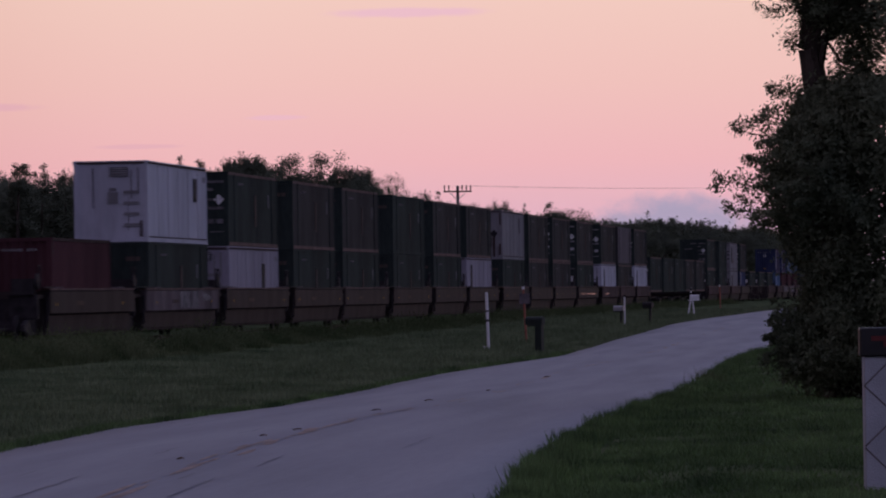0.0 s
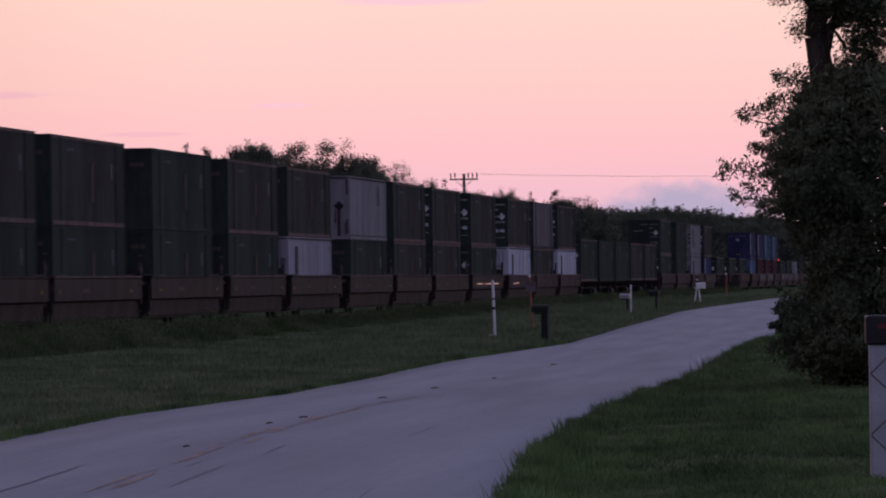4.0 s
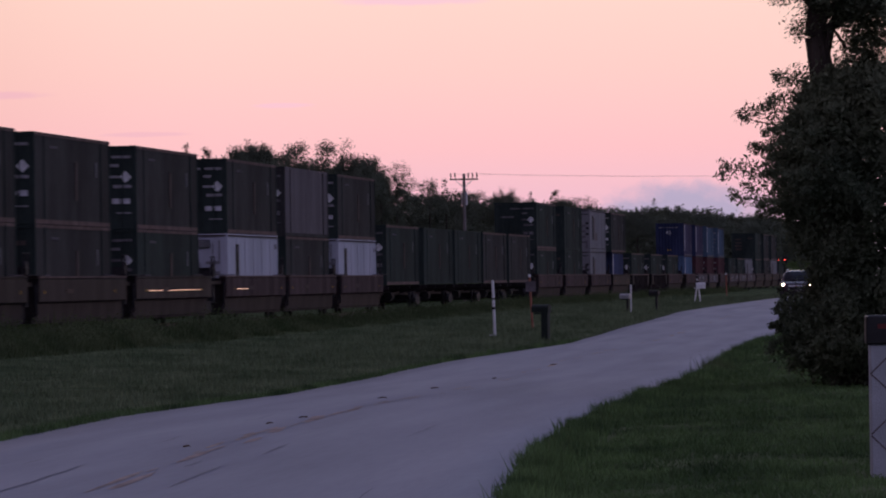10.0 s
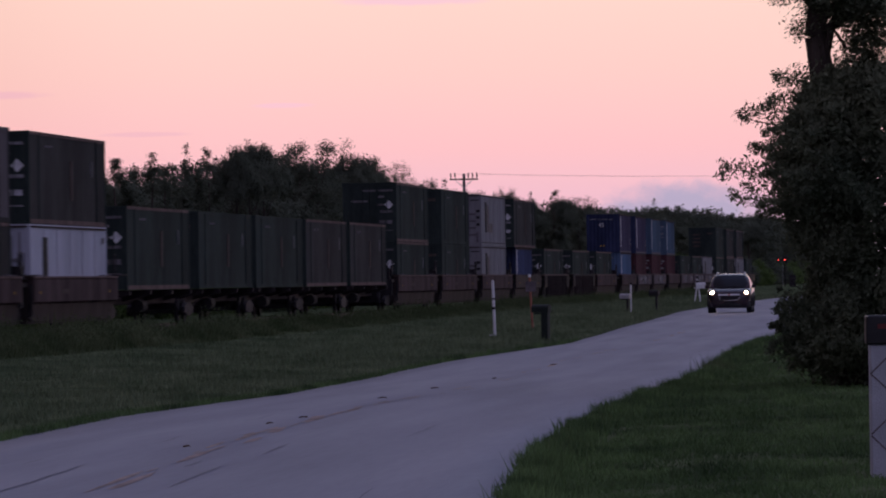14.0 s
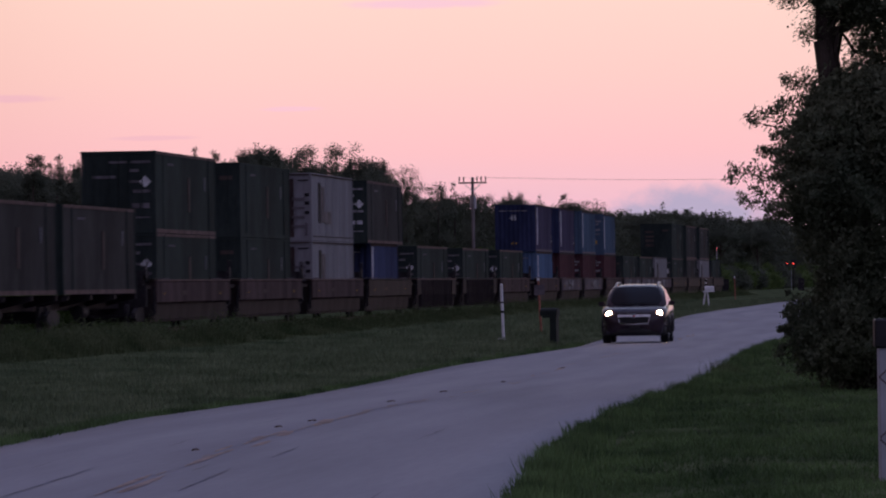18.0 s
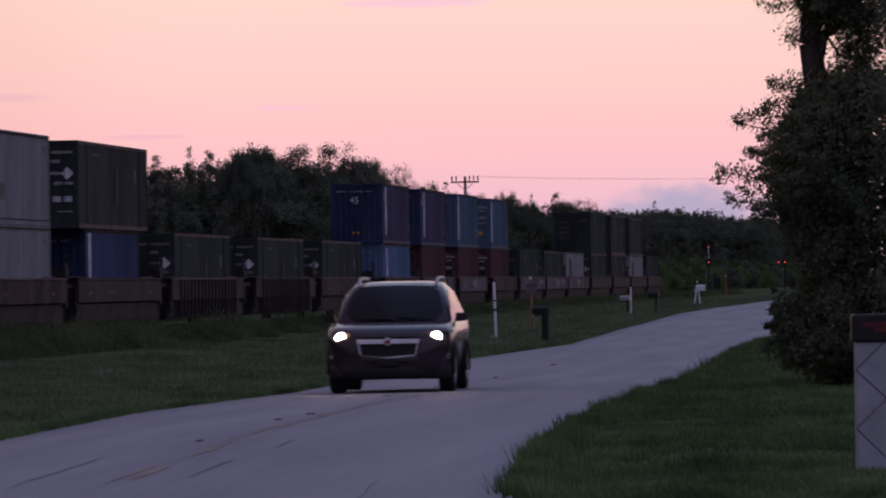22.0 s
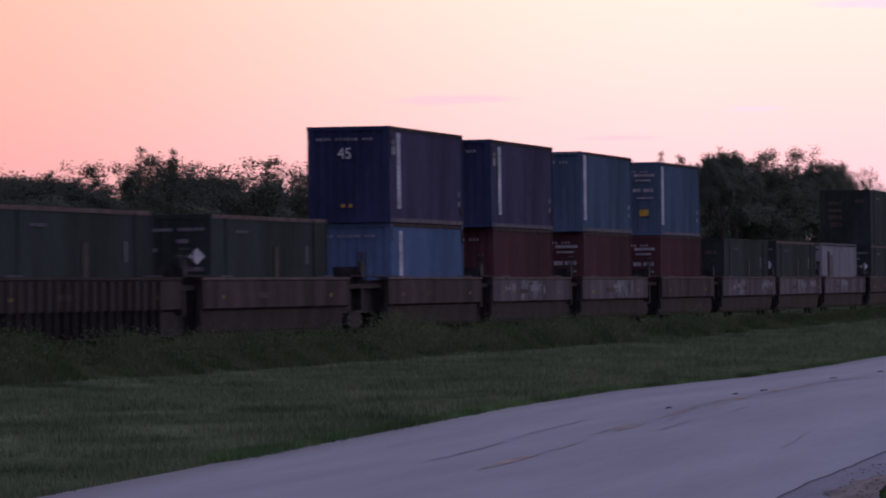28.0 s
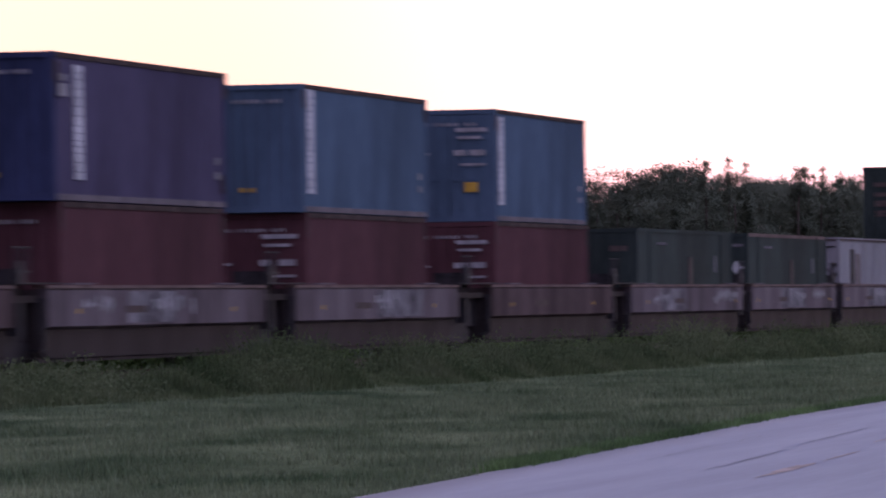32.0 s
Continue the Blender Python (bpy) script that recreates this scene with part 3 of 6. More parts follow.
def sheet(pts, z0, z1, place):
    """An upright sheet along the points; place maps (along, inset, z) to space."""
    bm = bmesh.new()
    lo = [bm.verts.new(place(a, b, z0)) for a, b in pts]
    hi = [bm.verts.new(place(a, b, z1)) for a, b in pts]
    for i in range(len(pts) - 1):
        bm.faces.new((lo[i], lo[i + 1], hi[i + 1], hi[i]))
    return bm


def diamond(x, y, z, r, t=0.008):
    """A square standing on its corner on the front face."""
    bm = bmesh.new()
    pts = ((0, -r), (r, 0), (0, r), (-r, 0))
    a = [bm.verts.new((x - t, y + p, z + q)) for p, q in pts]
    b = [bm.verts.new((x, y + p, z + q)) for p, q in pts]
    bm.faces.new(a)
    for i in range(4):
        bm.faces.new((a[i], b[i], b[(i + 1) % 4], a[(i + 1) % 4]))
    return bm


def lettering(parent, rows, material, name="lettering"):
    bm = bmesh.new()
    for r in rows:
        box(bm, *r)
    return tagged(part(name, bm, material, parent), kind="stuff")


def bars(rnd, x0, x1, y, z0, z1, n, side="side", thick=0.008):
    """Plain bars that stand for writing too small to read."""
    out = []
    step = (z1 - z0) / n
    for k in range(n):
        a, b = z0 + k * step + 0.2 * step, z0 + k * step + (0.6 + 0.2 * rnd.random()) * step
        out.append((x0, x1, y - thick, y, a, b) if side == "side" else (x0 - thick, x0, x1, y, a, b))
    return out


def container(label, length, height, side, end, corrugated=True, width=2.44, doors=False, rail=None, group="containers"):
    ob = empty("shipping_container")
    w, p = width / 2, 0.07
    frame = end
    depth = 0.02 if corrugated else 0.012
    pitch = 0.29 if corrugated else 0.6
    for sg, nm in ((-1, "side_wall"), (1, "side_wall")):
        pts = wave(length - 0.26, depth, pitch)
        part(nm, sheet(pts, 0.14, height - 0.1, lambda a, b, z, sg=sg: (0.13 + a, sg * (w - 0.02 - b), z)), side, ob)
    part("roof", boxes((0.02, length - 0.02, -w + 0.03, w - 0.03, height - 0.06, height - 0.015)), side, ob)
    part("floor", boxes((0.05, length - 0.05, -w + 0.05, w - 0.05, 0.05, 0.16)), frame, ob)
    for x in (0, length - 0.16):
        for y in (-w, w - 0.14):
            bm = boxes((x, x + 0.16, y, y + 0.14, 0.12, height - 0.12), (x - 0.003, x + 0.175, y - 0.003, y + 0.165, 0, 0.12), (x - 0.003, x + 0.175, y - 0.003, y + 0.165, height - 0.12, height))
            part("corner_post", bm, frame, ob)
    for y in (-w + 0.005, w - 0.075):
        part("top_rail", boxes((0.17, length - 0.17, y, y + 0.07, height - 0.11, height - 0.005)), rail or side, ob)
        part("bottom_rail", boxes((0.17, length - 0.17, y, y + 0.07, 0.01, 0.15)), side if rail is RUST else rail or frame, ob)
        if rail is RUST:
            part("bottom_lip", boxes((0.2, length - 0.2, y - 0.012, y + 0.082, 0.02, 0.135)), PALERAIL, ob)
    for x0, front in ((0, True), (length, False)):
        s = 1 if front else -1
        if doors and front:
            for y0, y1 in ((-w + 0.15, -0.012), (0.012, w - 0.15)):
                d = part("door", boxes((x0 + 0.02, x0 + 0.06, y0, y1, 0.15, height - 0.13)), end, ob)
                for k in range(4):
                    z = 0.3 + k * (height - 0.5) / 4
                    part("door_panel", boxes((x0 + 0.008, x0 + 0.02, y0 + 0.06, y1 - 0.06, z, z + 0.34)), end, d)
                for f in (0.28, 0.72):
                    y = y0 + (y1 - y0) * f
                    bm = rods(((x0 - 0.03, y, 0.1), (x0 - 0.03, y, height - 0.1), 0.018), sides=6)
                    box(bm, x0 - 0.045, x0 - 0.02, y - 0.03, y + 0.22, 1.05, 1.1)
                    part("lock_rod", bm, end, d)
        else:
            pts = wave(width - 0.28, 0.05 if corrugated else 0.012, 0.27 if corrugated else 0.45)
            part("end_wall", sheet(pts, 0.14, height - 0.1, lambda a, b, z: (x0 + s * (0.03 + b), -w + 0.14 + a, z)), end, ob)
        part("end_rail", boxes((min(x0, x0 + s * 0.1), max(x0, x0 + s * 0.1), -w + 0.14, w - 0.14, height - 0.12, height - 0.004)), frame, ob)
        part("end_sill", boxes((min(x0, x0 + s * 0.1), max(x0, x0 + s * 0.1), -w + 0.14, w - 0.14, 0.01, 0.15)), frame, ob)
    return tagged(ob, label, "shipping container", group)


def domestic(label, side, end, diamonds=True, seed=1, length=16.6, marks=True):
    """A long smooth-sided box with swing doors, placards and a tan bottom rail."""
    rnd = random.Random(seed)
    ob = container(label, length, 2.85, side, end, corrugated=False, width=2.59, doors=True, rail=TANRAIL if seed % 2 else None)
    w = 1.295
    if diamonds:
        part("placard", diamond(-0.012, -0.93, 1.78, 0.21), MARK, ob, "white diamond placard")
        lettering(ob, [(-0.012, 0.0, y0, y1, z, z + h) for y0, y1, z, h in ((-1.12, -0.45, 2.42, 0.09), (-0.70, -0.40, 2.12, 0.10), (-0.70, -0.38, 1.74, 0.09), (-1.12, -0.5, 1.40, 0.11), (-0.3, 0.35, 2.42, 0.08), (0.1, 0.9, 1.9, 0.1), (-1.1, -0.6, 0.52, 0.05))], GRAFF if seed == 3 else PATCHED)
        lettering(ob, [(-0.012, 0.0, -1.08, -0.78, 0.86, 1.04), (-0.012, 0.0, -0.72, -0.45, 0.86, 1.04)], STRIPE if seed == 3 else PATCHED)
    else:
        lettering(ob, bars(rnd, -0.012, 0.2, 0.9, 0.9, 2.4, 4, "end") + [(-0.012, 0.0, -1.0, -0.5, 2.2, 2.35)], FADEDLABEL)
    if marks:
        part("side_label", boxes((length * 0.52, length * 0.52 + 0.5, -w - 0.012, -w + 0.01, 0.8, 2.05)), FADEDLABEL, ob, "faded brown label on the side")
        part("side_emblem", boxes((length * 0.8, length * 0.8 + 0.2, -w - 0.012, -w + 0.01, 1.6, 2.1)), C_GREY, ob, "small white emblem")
        lettering(ob, [(length * 0.2 + k * 0.42, length * 0.2 + k * 0.42 + 0.26, -w - 0.012, -w + 0.01, 2.38, 2.46) for k in range(4)], PATCHED)
    # stacking posts a little way in from both ends
    for x in (1.96, length - 2.1):
        part("stacking_post", boxes((x, x + 0.14, -w - 0.006, -w + 0.03, 0.15, 2.8)), end, ob)
        part("stacking_post", boxes((x, x + 0.14, w - 0.03, w + 0.006, 0.15, 2.8)), end, ob)
    return ob


def reefer(label, side, seed, vent=True, badge=False, panel=(2.6, 0.75, 2.45)):
    rnd = random.Random(seed)
    ob = container(label, 16.6, 2.85, side, side, corrugated=False, width=2.59)
    w = 1.295
    x0, z0, z1 = panel
    # rusty edging along the top, streaks on the end
    part("rusty_edge", boxes((0.1, 16.5, -w - 0.008, -w + 0.02, 2.74, 2.80), (-0.01, 0.02, -w + 0.1, w - 0.1, 2.74, 2.80)), RUST, ob, "rusty top edge")
    part("streak", boxes((-0.008, 0.0, -1.12, -1.0, 0.2, 0.75), (-0.008, 0.0, 0.6, 0.64, 1.2, 2.6), (-0.008, 0.0, -0.62, -0.6, 0.4, 1.6)), C_TAUPE, ob)
    part("side_label", boxes((x0, x0 + 0.9, -w - 0.012, -w + 0.01, z0, z1)), DARKMARK if not badge else C_TAUPE, ob, "tall dark panel on the side")
    # seams of the side plates and a rusty foot
    for k in range(1, 6):
        part("seam", boxes((k * 2.77 - 0.008, k * 2.77 + 0.008, -w - 0.003, -w + 0.012, 0.2, 2.7)), C_DULL, ob)
    part("scuffed_foot", boxes((0.3, 16.3, -w - 0.006, -w + 0.012, 0.16, 0.2)), RUST, ob)
    if vent:
        bm = boxes((-0.02, 0.01, -0.62, 0.02, 2.3, 2.62))
        part("vent", bm, DARKMARK, ob, "dark rectangular vent")
        for k in range(4):
            part("vent_slat", boxes((-0.035, -0.02, -0.6, 0.0, 2.33 + k * 0.075, 2.36 + k * 0.075)), GREYMETAL, ob)
        lettering(ob, [(-0.012, 0.0, -0.25, 0.1, 1.35, 1.75), (-0.012, 0.0, -0.2, 0.05, 1.8, 1.9), (-0.012, 0.0, -1.0, -0.94, 1.7, 2.6), (-0.012, 0.0, -0.75, -0.7, 1.5, 2.5)], C_GREY)
    if not vent and not badge:
        part("repaint_patch", boxes((3.9, 5.0, -w - 0.009, -w + 0.01, 0.8, 2.3), (5.0, 7.6, -w - 0.009, -w + 0.01, 0.75, 1.25)), C_SMUDGE, ob, "faint tan smudge on the side")
        lettering(ob, [(-0.014, 0.0, -1.2, -1.0, z, z + 0.14) for z in (1.1, 1.5, 1.85)] + [(-0.014, 0.0, -1.15, -0.7, 2.5, 2.56)], DARKMARK)
        part("stain", boxes((-0.012, 0.0, -0.55, -0.25, 0.15, 2.6)), RUST, ob, "wide rust streak down the end")
    if badge:
        part("badge", diamond(-0.012, -0.80, 1.5, 0.23), DARKMARK, ob, "black diamond badge")
        part("stain", boxes((-0.01, 0.0, -0.86, -0.72, 0.15, 1.3), (-0.01, 0.0, -0.66, -0.6, 0.7, 1.25)), RUST, ob, "brown rust streak")
        part("stain", boxes((-0.01, 0.0, -1.2, -1.1, 0.25, 0.9), (-0.01, 0.0, -1.2, -1.12, 2.0, 2.7)), RUST, ob)
    else:
        lettering(ob, [(-0.012, 0.0, -1.0, -0.45, 0.55 + 0.38 * k, 0.66 + 0.38 * k) for k in range(4)], C_TAUPE if not vent else C_GREY)
    lettering(ob, [(15.5, 16.1, -w - 0.012, -w + 0.01, 2.3, 2.5)], C_GREY)
    return ob


def number_45(parent, x, y, z, size):
    cu = bpy.data.curves.new("number", "FONT")
    cu.body, cu.size, cu.extrude, cu.offset = "45", size, 0.006, 0.0
    tmp = new("number", cu)
    me = bpy.data.meshes.new_from_object(tmp)
    bpy.data.objects.remove(tmp)
    bpy.data.curves.remove(cu)
    me.materials.append(MARK)
    ob = new("number", me)
    ob.parent = parent
    ob.matrix_basis = pose(x, y, z, 90, 0, -90) @ Matrix.Diagonal((0.92, 1, 1, 1))
    return tagged(ob, "white number 45")


def iso(label, length, side, end, doors=False, number=None, seed=1, height=2.85, stripe_x=0.62, stripe=True, yellow=True):
    rnd = random.Random(seed)
    ob = container(label, length, height, side, end, doors=doors, rail=RUST)
    w = 1.22
    if stripe:
        # upright lettering along the front of the side
        rows, z = [], 0.42
        while z < height - 0.3:
            hgt = rnd.uniform(0.1, 0.2)
            rows.append((stripe_x, stripe_x + 0.62, -w - 0.012, -w + 0.012, z, z + hgt))
            z += hgt + 0.012
        lettering(ob, rows, STRIPE)
    lettering(ob, [(-0.012, 0.012, 0.95 - 0.115 * k - 0.06, 0.95 - 0.115 * k, height - 0.42, height - 0.34) for k in range(15) if k not in (4, 11)], GRAFF)
    if doors:
        lettering(ob, [(-0.05, -0.03, y0, y1, z, z + h) for y0, y1, z, h in ((0.78, 1.05, 2.15, 0.13), (-1.0, -0.2, 2.28, 0.1), (-0.85, -0.25, 2.1, 0.07), (-0.95, -0.55, 1.68, 0.14), (-0.45, -0.15, 1.68, 0.14), (-0.95, -0.3, 1.42, 0.06), (0.5, 1.0, 1.7, 0.05), (0.55, 1.0, 1.2, 0.05))], GRAFF)
    if doors:
        part("caution_label", boxes((-0.05, -0.03, -0.75, -0.4, 0.75, 1.0)), YELLOW, ob, "square yellow caution label")
    elif yellow:
        part("caution_label", boxes((-0.012, 0.012, 0.12, 0.23, 0.46, 0.56), (-0.012, 0.012, -0.1, 0.01, 0.46, 0.56)), YELLOW, ob, "two small pale caution labels")
    for x in (0.02, length - 0.22):
        part("corner_mark", boxes((x, x + 0.2, -w - 0.004, -w + 0.01, height - 0.55, height - 0.15)), W_BROWN, ob)
    if side is C_RED:
        part("emblem", boxes((-0.06, -0.03, 0.55, 1.0, 0.62, 0.7), (-0.06, -0.03, 0.45, 0.8, 0.74, 0.84)), MARK, ob, "white emblem bars")
        part("caution_label", boxes((-0.06, -0.03, 0.7, 0.9, 1.1, 1.24)), YELLOW, ob, "small yellow label")
    elif side is C_VIOLET:
        part("badge", boxes((0.42, 0.95, -w - 0.012, -w + 0.012, height - 0.85, height - 0.6), (0.5, 0.85, -w - 0.012, -w + 0.012, height - 0.55, height - 0.42)), GRAFF, ob, "small pale badge near the corner")
        part("rust_patch", boxes((0.16, 0.36, -w - 0.01, -w + 0.012, height - 0.9, height - 0.2), (length - 0.5, length - 0.3, -w - 0.01, -w + 0.012, 0.3, 0.7)), RUST, ob)
    if number:
        number_45(ob, -0.015, 0.32, height - 0.95, 0.46)
    lettering(ob, [(length - 1.0, length - 0.75, -w - 0.012, -w + 0.012, 0.6 + 0.3 * k, 0.75 + 0.3 * k) for k in range(2)], GRAFF)
    return ob


def truck(parent, x):
    """A two-axle truck under a joint, with springs and side frames."""
    tr = empty("truck")
    tr.parent = parent
    tr.matrix_basis = pose(x, 0, 0)
    for y in (-1.0, 1.0):
        bm = bmesh.new()
        loft(bm, [[(-1.25, y - 0.07, 0.42), (-1.25, y + 0.07, 0.42), (-1.25, y + 0.07, 0.62), (-1.25, y - 0.07, 0.62)],
                  [(-0.55, y - 0.07, 0.30), (-0.55, y + 0.07, 0.30), (-0.55, y + 0.07, 0.78), (-0.55, y - 0.07, 0.78)],
                  [(0.55, y - 0.07, 0.30), (0.55, y + 0.07, 0.30), (0.55, y + 0.07, 0.78), (0.55, y - 0.07, 0.78)],
                  [(1.25, y - 0.07, 0.42), (1.25, y + 0.07, 0.42), (1.25, y + 0.07, 0.62), (1.25, y - 0.07, 0.62)]])
        part("side_frame", bm, IRON, tr)
    for ax in (-0.89, 0.89):
        bm = rods(((ax, -0.9, 0.46), (ax, 0.9, 0.46), 0.08), sides=8)
        for y in (-0.78, 0.72):
            rod(bm, (ax, y - 0.02, 0.46), (ax, y + 0.1, 0.46), 0.46, 0.44, sides=20)
        part("wheelset", bm, IRON, tr)
    part("bolster", boxes((-0.2, 0.2, -1.0, 1.0, 0.5, 0.75)), IRON, tr)


def well_car(gap_front, inner, gap_rear, paint, ribs=False, graffiti=0, label="", seed=1, last=False):
    """A well car: two side sills with a floor between, end platforms over the trucks. x = 0 at the front of the box that it carries."""
    rnd = random.Random(seed)
    ob = empty("well_car")
    a, b = -max(0.55, min(2.1, gap_front / 2 - 1.2)), inner + max(0.55, min(2.1, gap_rear / 2 - 1.2))
    for sg in (-1, 1):
        bm = bmesh.new()
        prof = ((1.46, 1.68), (1.50, 1.64), (1.50, 0.96), (1.34, 0.90), (1.27, 0.90), (1.27, 1.68))
        loft(bm, [[(x, sg * y, z) for y, z in prof] for x in (a, b)])
        bmesh.ops.recalc_face_normals(bm, faces=bm.faces)
        sill = part("side_sill", bm, paint, ob)
        # lower plate in a darker colour that holds both its grime and shade
        bm = bmesh.new()
        skirt = ((1.36, 0.898), (1.31, 0.36), (1.27, 0.34), (1.27, 0.898))
        loft(bm, [[(x, sg * y, z + (cut if z < 0.5 else 0)) for y, z in skirt] for x, cut in ((a + 0.1, 0.16), (a + 0.5, 0.0), (b - 0.5, 0.0), (b - 0.1, 0.16))])
        bmesh.ops.recalc_face_normals(bm, faces=bm.faces)
        part("side_skirt", bm, W_DARK, ob, "lower side plate, darkened for grime and shade")
        part("top_flange", boxes((a, b, min(sg * 1.20, sg * 1.52), max(sg * 1.20, sg * 1.52), 1.68, 1.74)), TANRAIL if paint is not W_DARK or seed % 2 else paint, ob)
        if ribs:
            n = int(inner / 0.95)
            for k in range(n):
                x = 0.1 + k * inner / n
                part("rib", boxes((x, x + 0.16, min(sg * 1.36, sg * 1.56), max(sg * 1.36, sg * 1.56), 0.36, 1.66)), paint, sill)
        if sg < 0:
            for k in range(graffiti):
                x = 0.6 + rnd.random() * (inner - 3.5)
                for j in range(5):
                    x0 = x + j * 0.5
                    h0, h1 = 1.16 + 0.1 * rnd.random(), 1.5 + 0.15 * rnd.random()
                    bm = bmesh.new()
                    n = rnd.randint(6, 9)
                    turns = sorted(rnd.uniform(0, math.tau) for _ in range(n))
                    bm.faces.new([bm.verts.new((x0 + 0.25 + rnd.uniform(0.1, 0.34) * math.cos(q), -1.507, (h0 + h1) / 2 + rnd.uniform(0.05, 0.24) * math.sin(q))) for q in turns])
                    part("painted_scrawl", bm, GRAFF, sill, "pale spray-painted scrawl")
            if paint is W_PINK:
                x = inner * rnd.uniform(0.15, 0.5)
                part("repainted_panel", boxes((x, x + rnd.uniform(3, 6), -1.504, -1.49, 1.0, 1.62)), PATCHED, sill, "pale patchy repainted panel")
            part("stencil", boxes((inner * 0.3, inner * 0.3 + 1.6, -1.508, -1.5, 1.2, 1.34)), FADEDLABEL, sill)
            for x in (0.5, inner - 0.9):
                part("reflector", boxes((x, x + 0.18, -1.508, -1.5, 1.2, 1.29)), YELLOW, sill, "small orange reflector")
    for x in (a, b - 0.12):
        part("bulkhead", boxes((x, x + 0.12, -1.27, 1.27, 0.37, 1.66)), W_UNDER, ob)
    part("well_floor", boxes((a, b, -1.26, 1.26, 0.28, 0.36)), W_UNDER, ob)
    for x0, x1, at in ((-gap_front / 2, a, -gap_front / 2), (b, inner + gap_rear / 2, inner + gap_rear / 2)):
        part("end_platform", boxes((x0 + 0.03, x1 - 0.03, -1.3, 1.3, 1.42, 1.55)), W_UNDER, ob)
        part("end_bolster", boxes((x0 + 0.03, x1 - 0.03, -1.05, 1.05, 0.72, 1.42)), IRON, ob)
        hx = at + (0.35 if at < 0 else -0.35)
        bm = rods(((hx, -1.25, 1.55), (hx, -1.25, 2.45), 0.02), ((hx + 0.5, -1.25, 1.55), (hx + 0.5, -1.25, 2.45), 0.02), ((hx, -1.25, 2.45), (hx + 0.5, -1.25, 2.45), 0.02), ((hx, -1.25, 2.0), (hx + 0.5, -1.25, 2.0), 0.02), sides=6)
        part("handrail", bm, IRON, ob)
        part("walkway", boxes((min(x0, x1) + 0.1, max(x0, x1) + 1.0, -1.52, -1.1, 1.76, 1.79)), IRON, ob)
    truck(ob, -gap_front / 2)
    if last:
        truck(ob, inner + gap_rear / 2)
    # brake gear and coupling between this car and the one before it
    g = -gap_front / 2
    part("brake_stand", boxes((g - 0.28, g + 0.28, -1.2, -0.5, 1.55, 2.05), (g - 0.16, g + 0.16, -1.3, -0.4, 0.8, 1.55)), IRON, ob)
    part("hand_brake", rods(((g + 0.1, -1.22, 1.95), (g + 0.1, -1.3, 1.95), 0.26), sides=14), IRON, ob)
    part("step", boxes((a - 0.34, a - 0.04, -1.46, -1.2, 0.5, 0.54), (a - 0.34, a - 0.3, -1.46, -1.4, 0.5, 1.5), (a - 0.08, a - 0.04, -1.46, -1.4, 0.5, 1.5)), IRON, ob)
    for x in (0.25, inner - 1.85):
        part("running_board", boxes((x, x + 1.6, -1.5, -1.3, 1.755, 1.785)), PALERAIL, ob)
    return tagged(ob, label, "rail car", "well cars")


def spine_car(gap_front, inner, gap_rear, seed=1):
    ob = empty("spine_car")
    part("spine", bevelled(boxes((-gap_front / 2, inner + gap_rear / 2, -0.35, 0.35, 0.75, 1.15)), 0.03, 1), W_DARK, ob)
    for x in (0.4, inner * 0.33, inner * 0.66, inner - 0.6):
        bm = bmesh.new()
        loft(bm, [[(x, -1.35, 1.1), (x + 0.3, -1.35, 1.1), (x + 0.3, -1.35, 1.25), (x, -1.35, 1.25)], [(x, -0.3, 0.85), (x + 0.3, -0.3, 0.85), (x + 0.3, -0.3, 1.25), (x, -0.3, 1.25)],
                  [(x, 0.3, 0.85), (x + 0.3, 0.3, 0.85), (x + 0.3, 0.3, 1.25), (x, 0.3, 1.25)], [(x, 1.35, 1.1), (x + 0.3, 1.35, 1.1), (x + 0.3, 1.35, 1.25), (x, 1.35, 1.25)]])
        part("cross_arm", bm, W_DARK, ob)
    part("air_tank", rods(((inner * 0.45, -0.6, 0.7), (inner * 0.45 + 1.2, -0.6, 0.7), 0.22), sides=12), IRON, ob)
    truck(ob, -gap_front / 2)
    return tagged(ob, "dark spine rail car with cross arms under a container", "rail car", "spine cars")


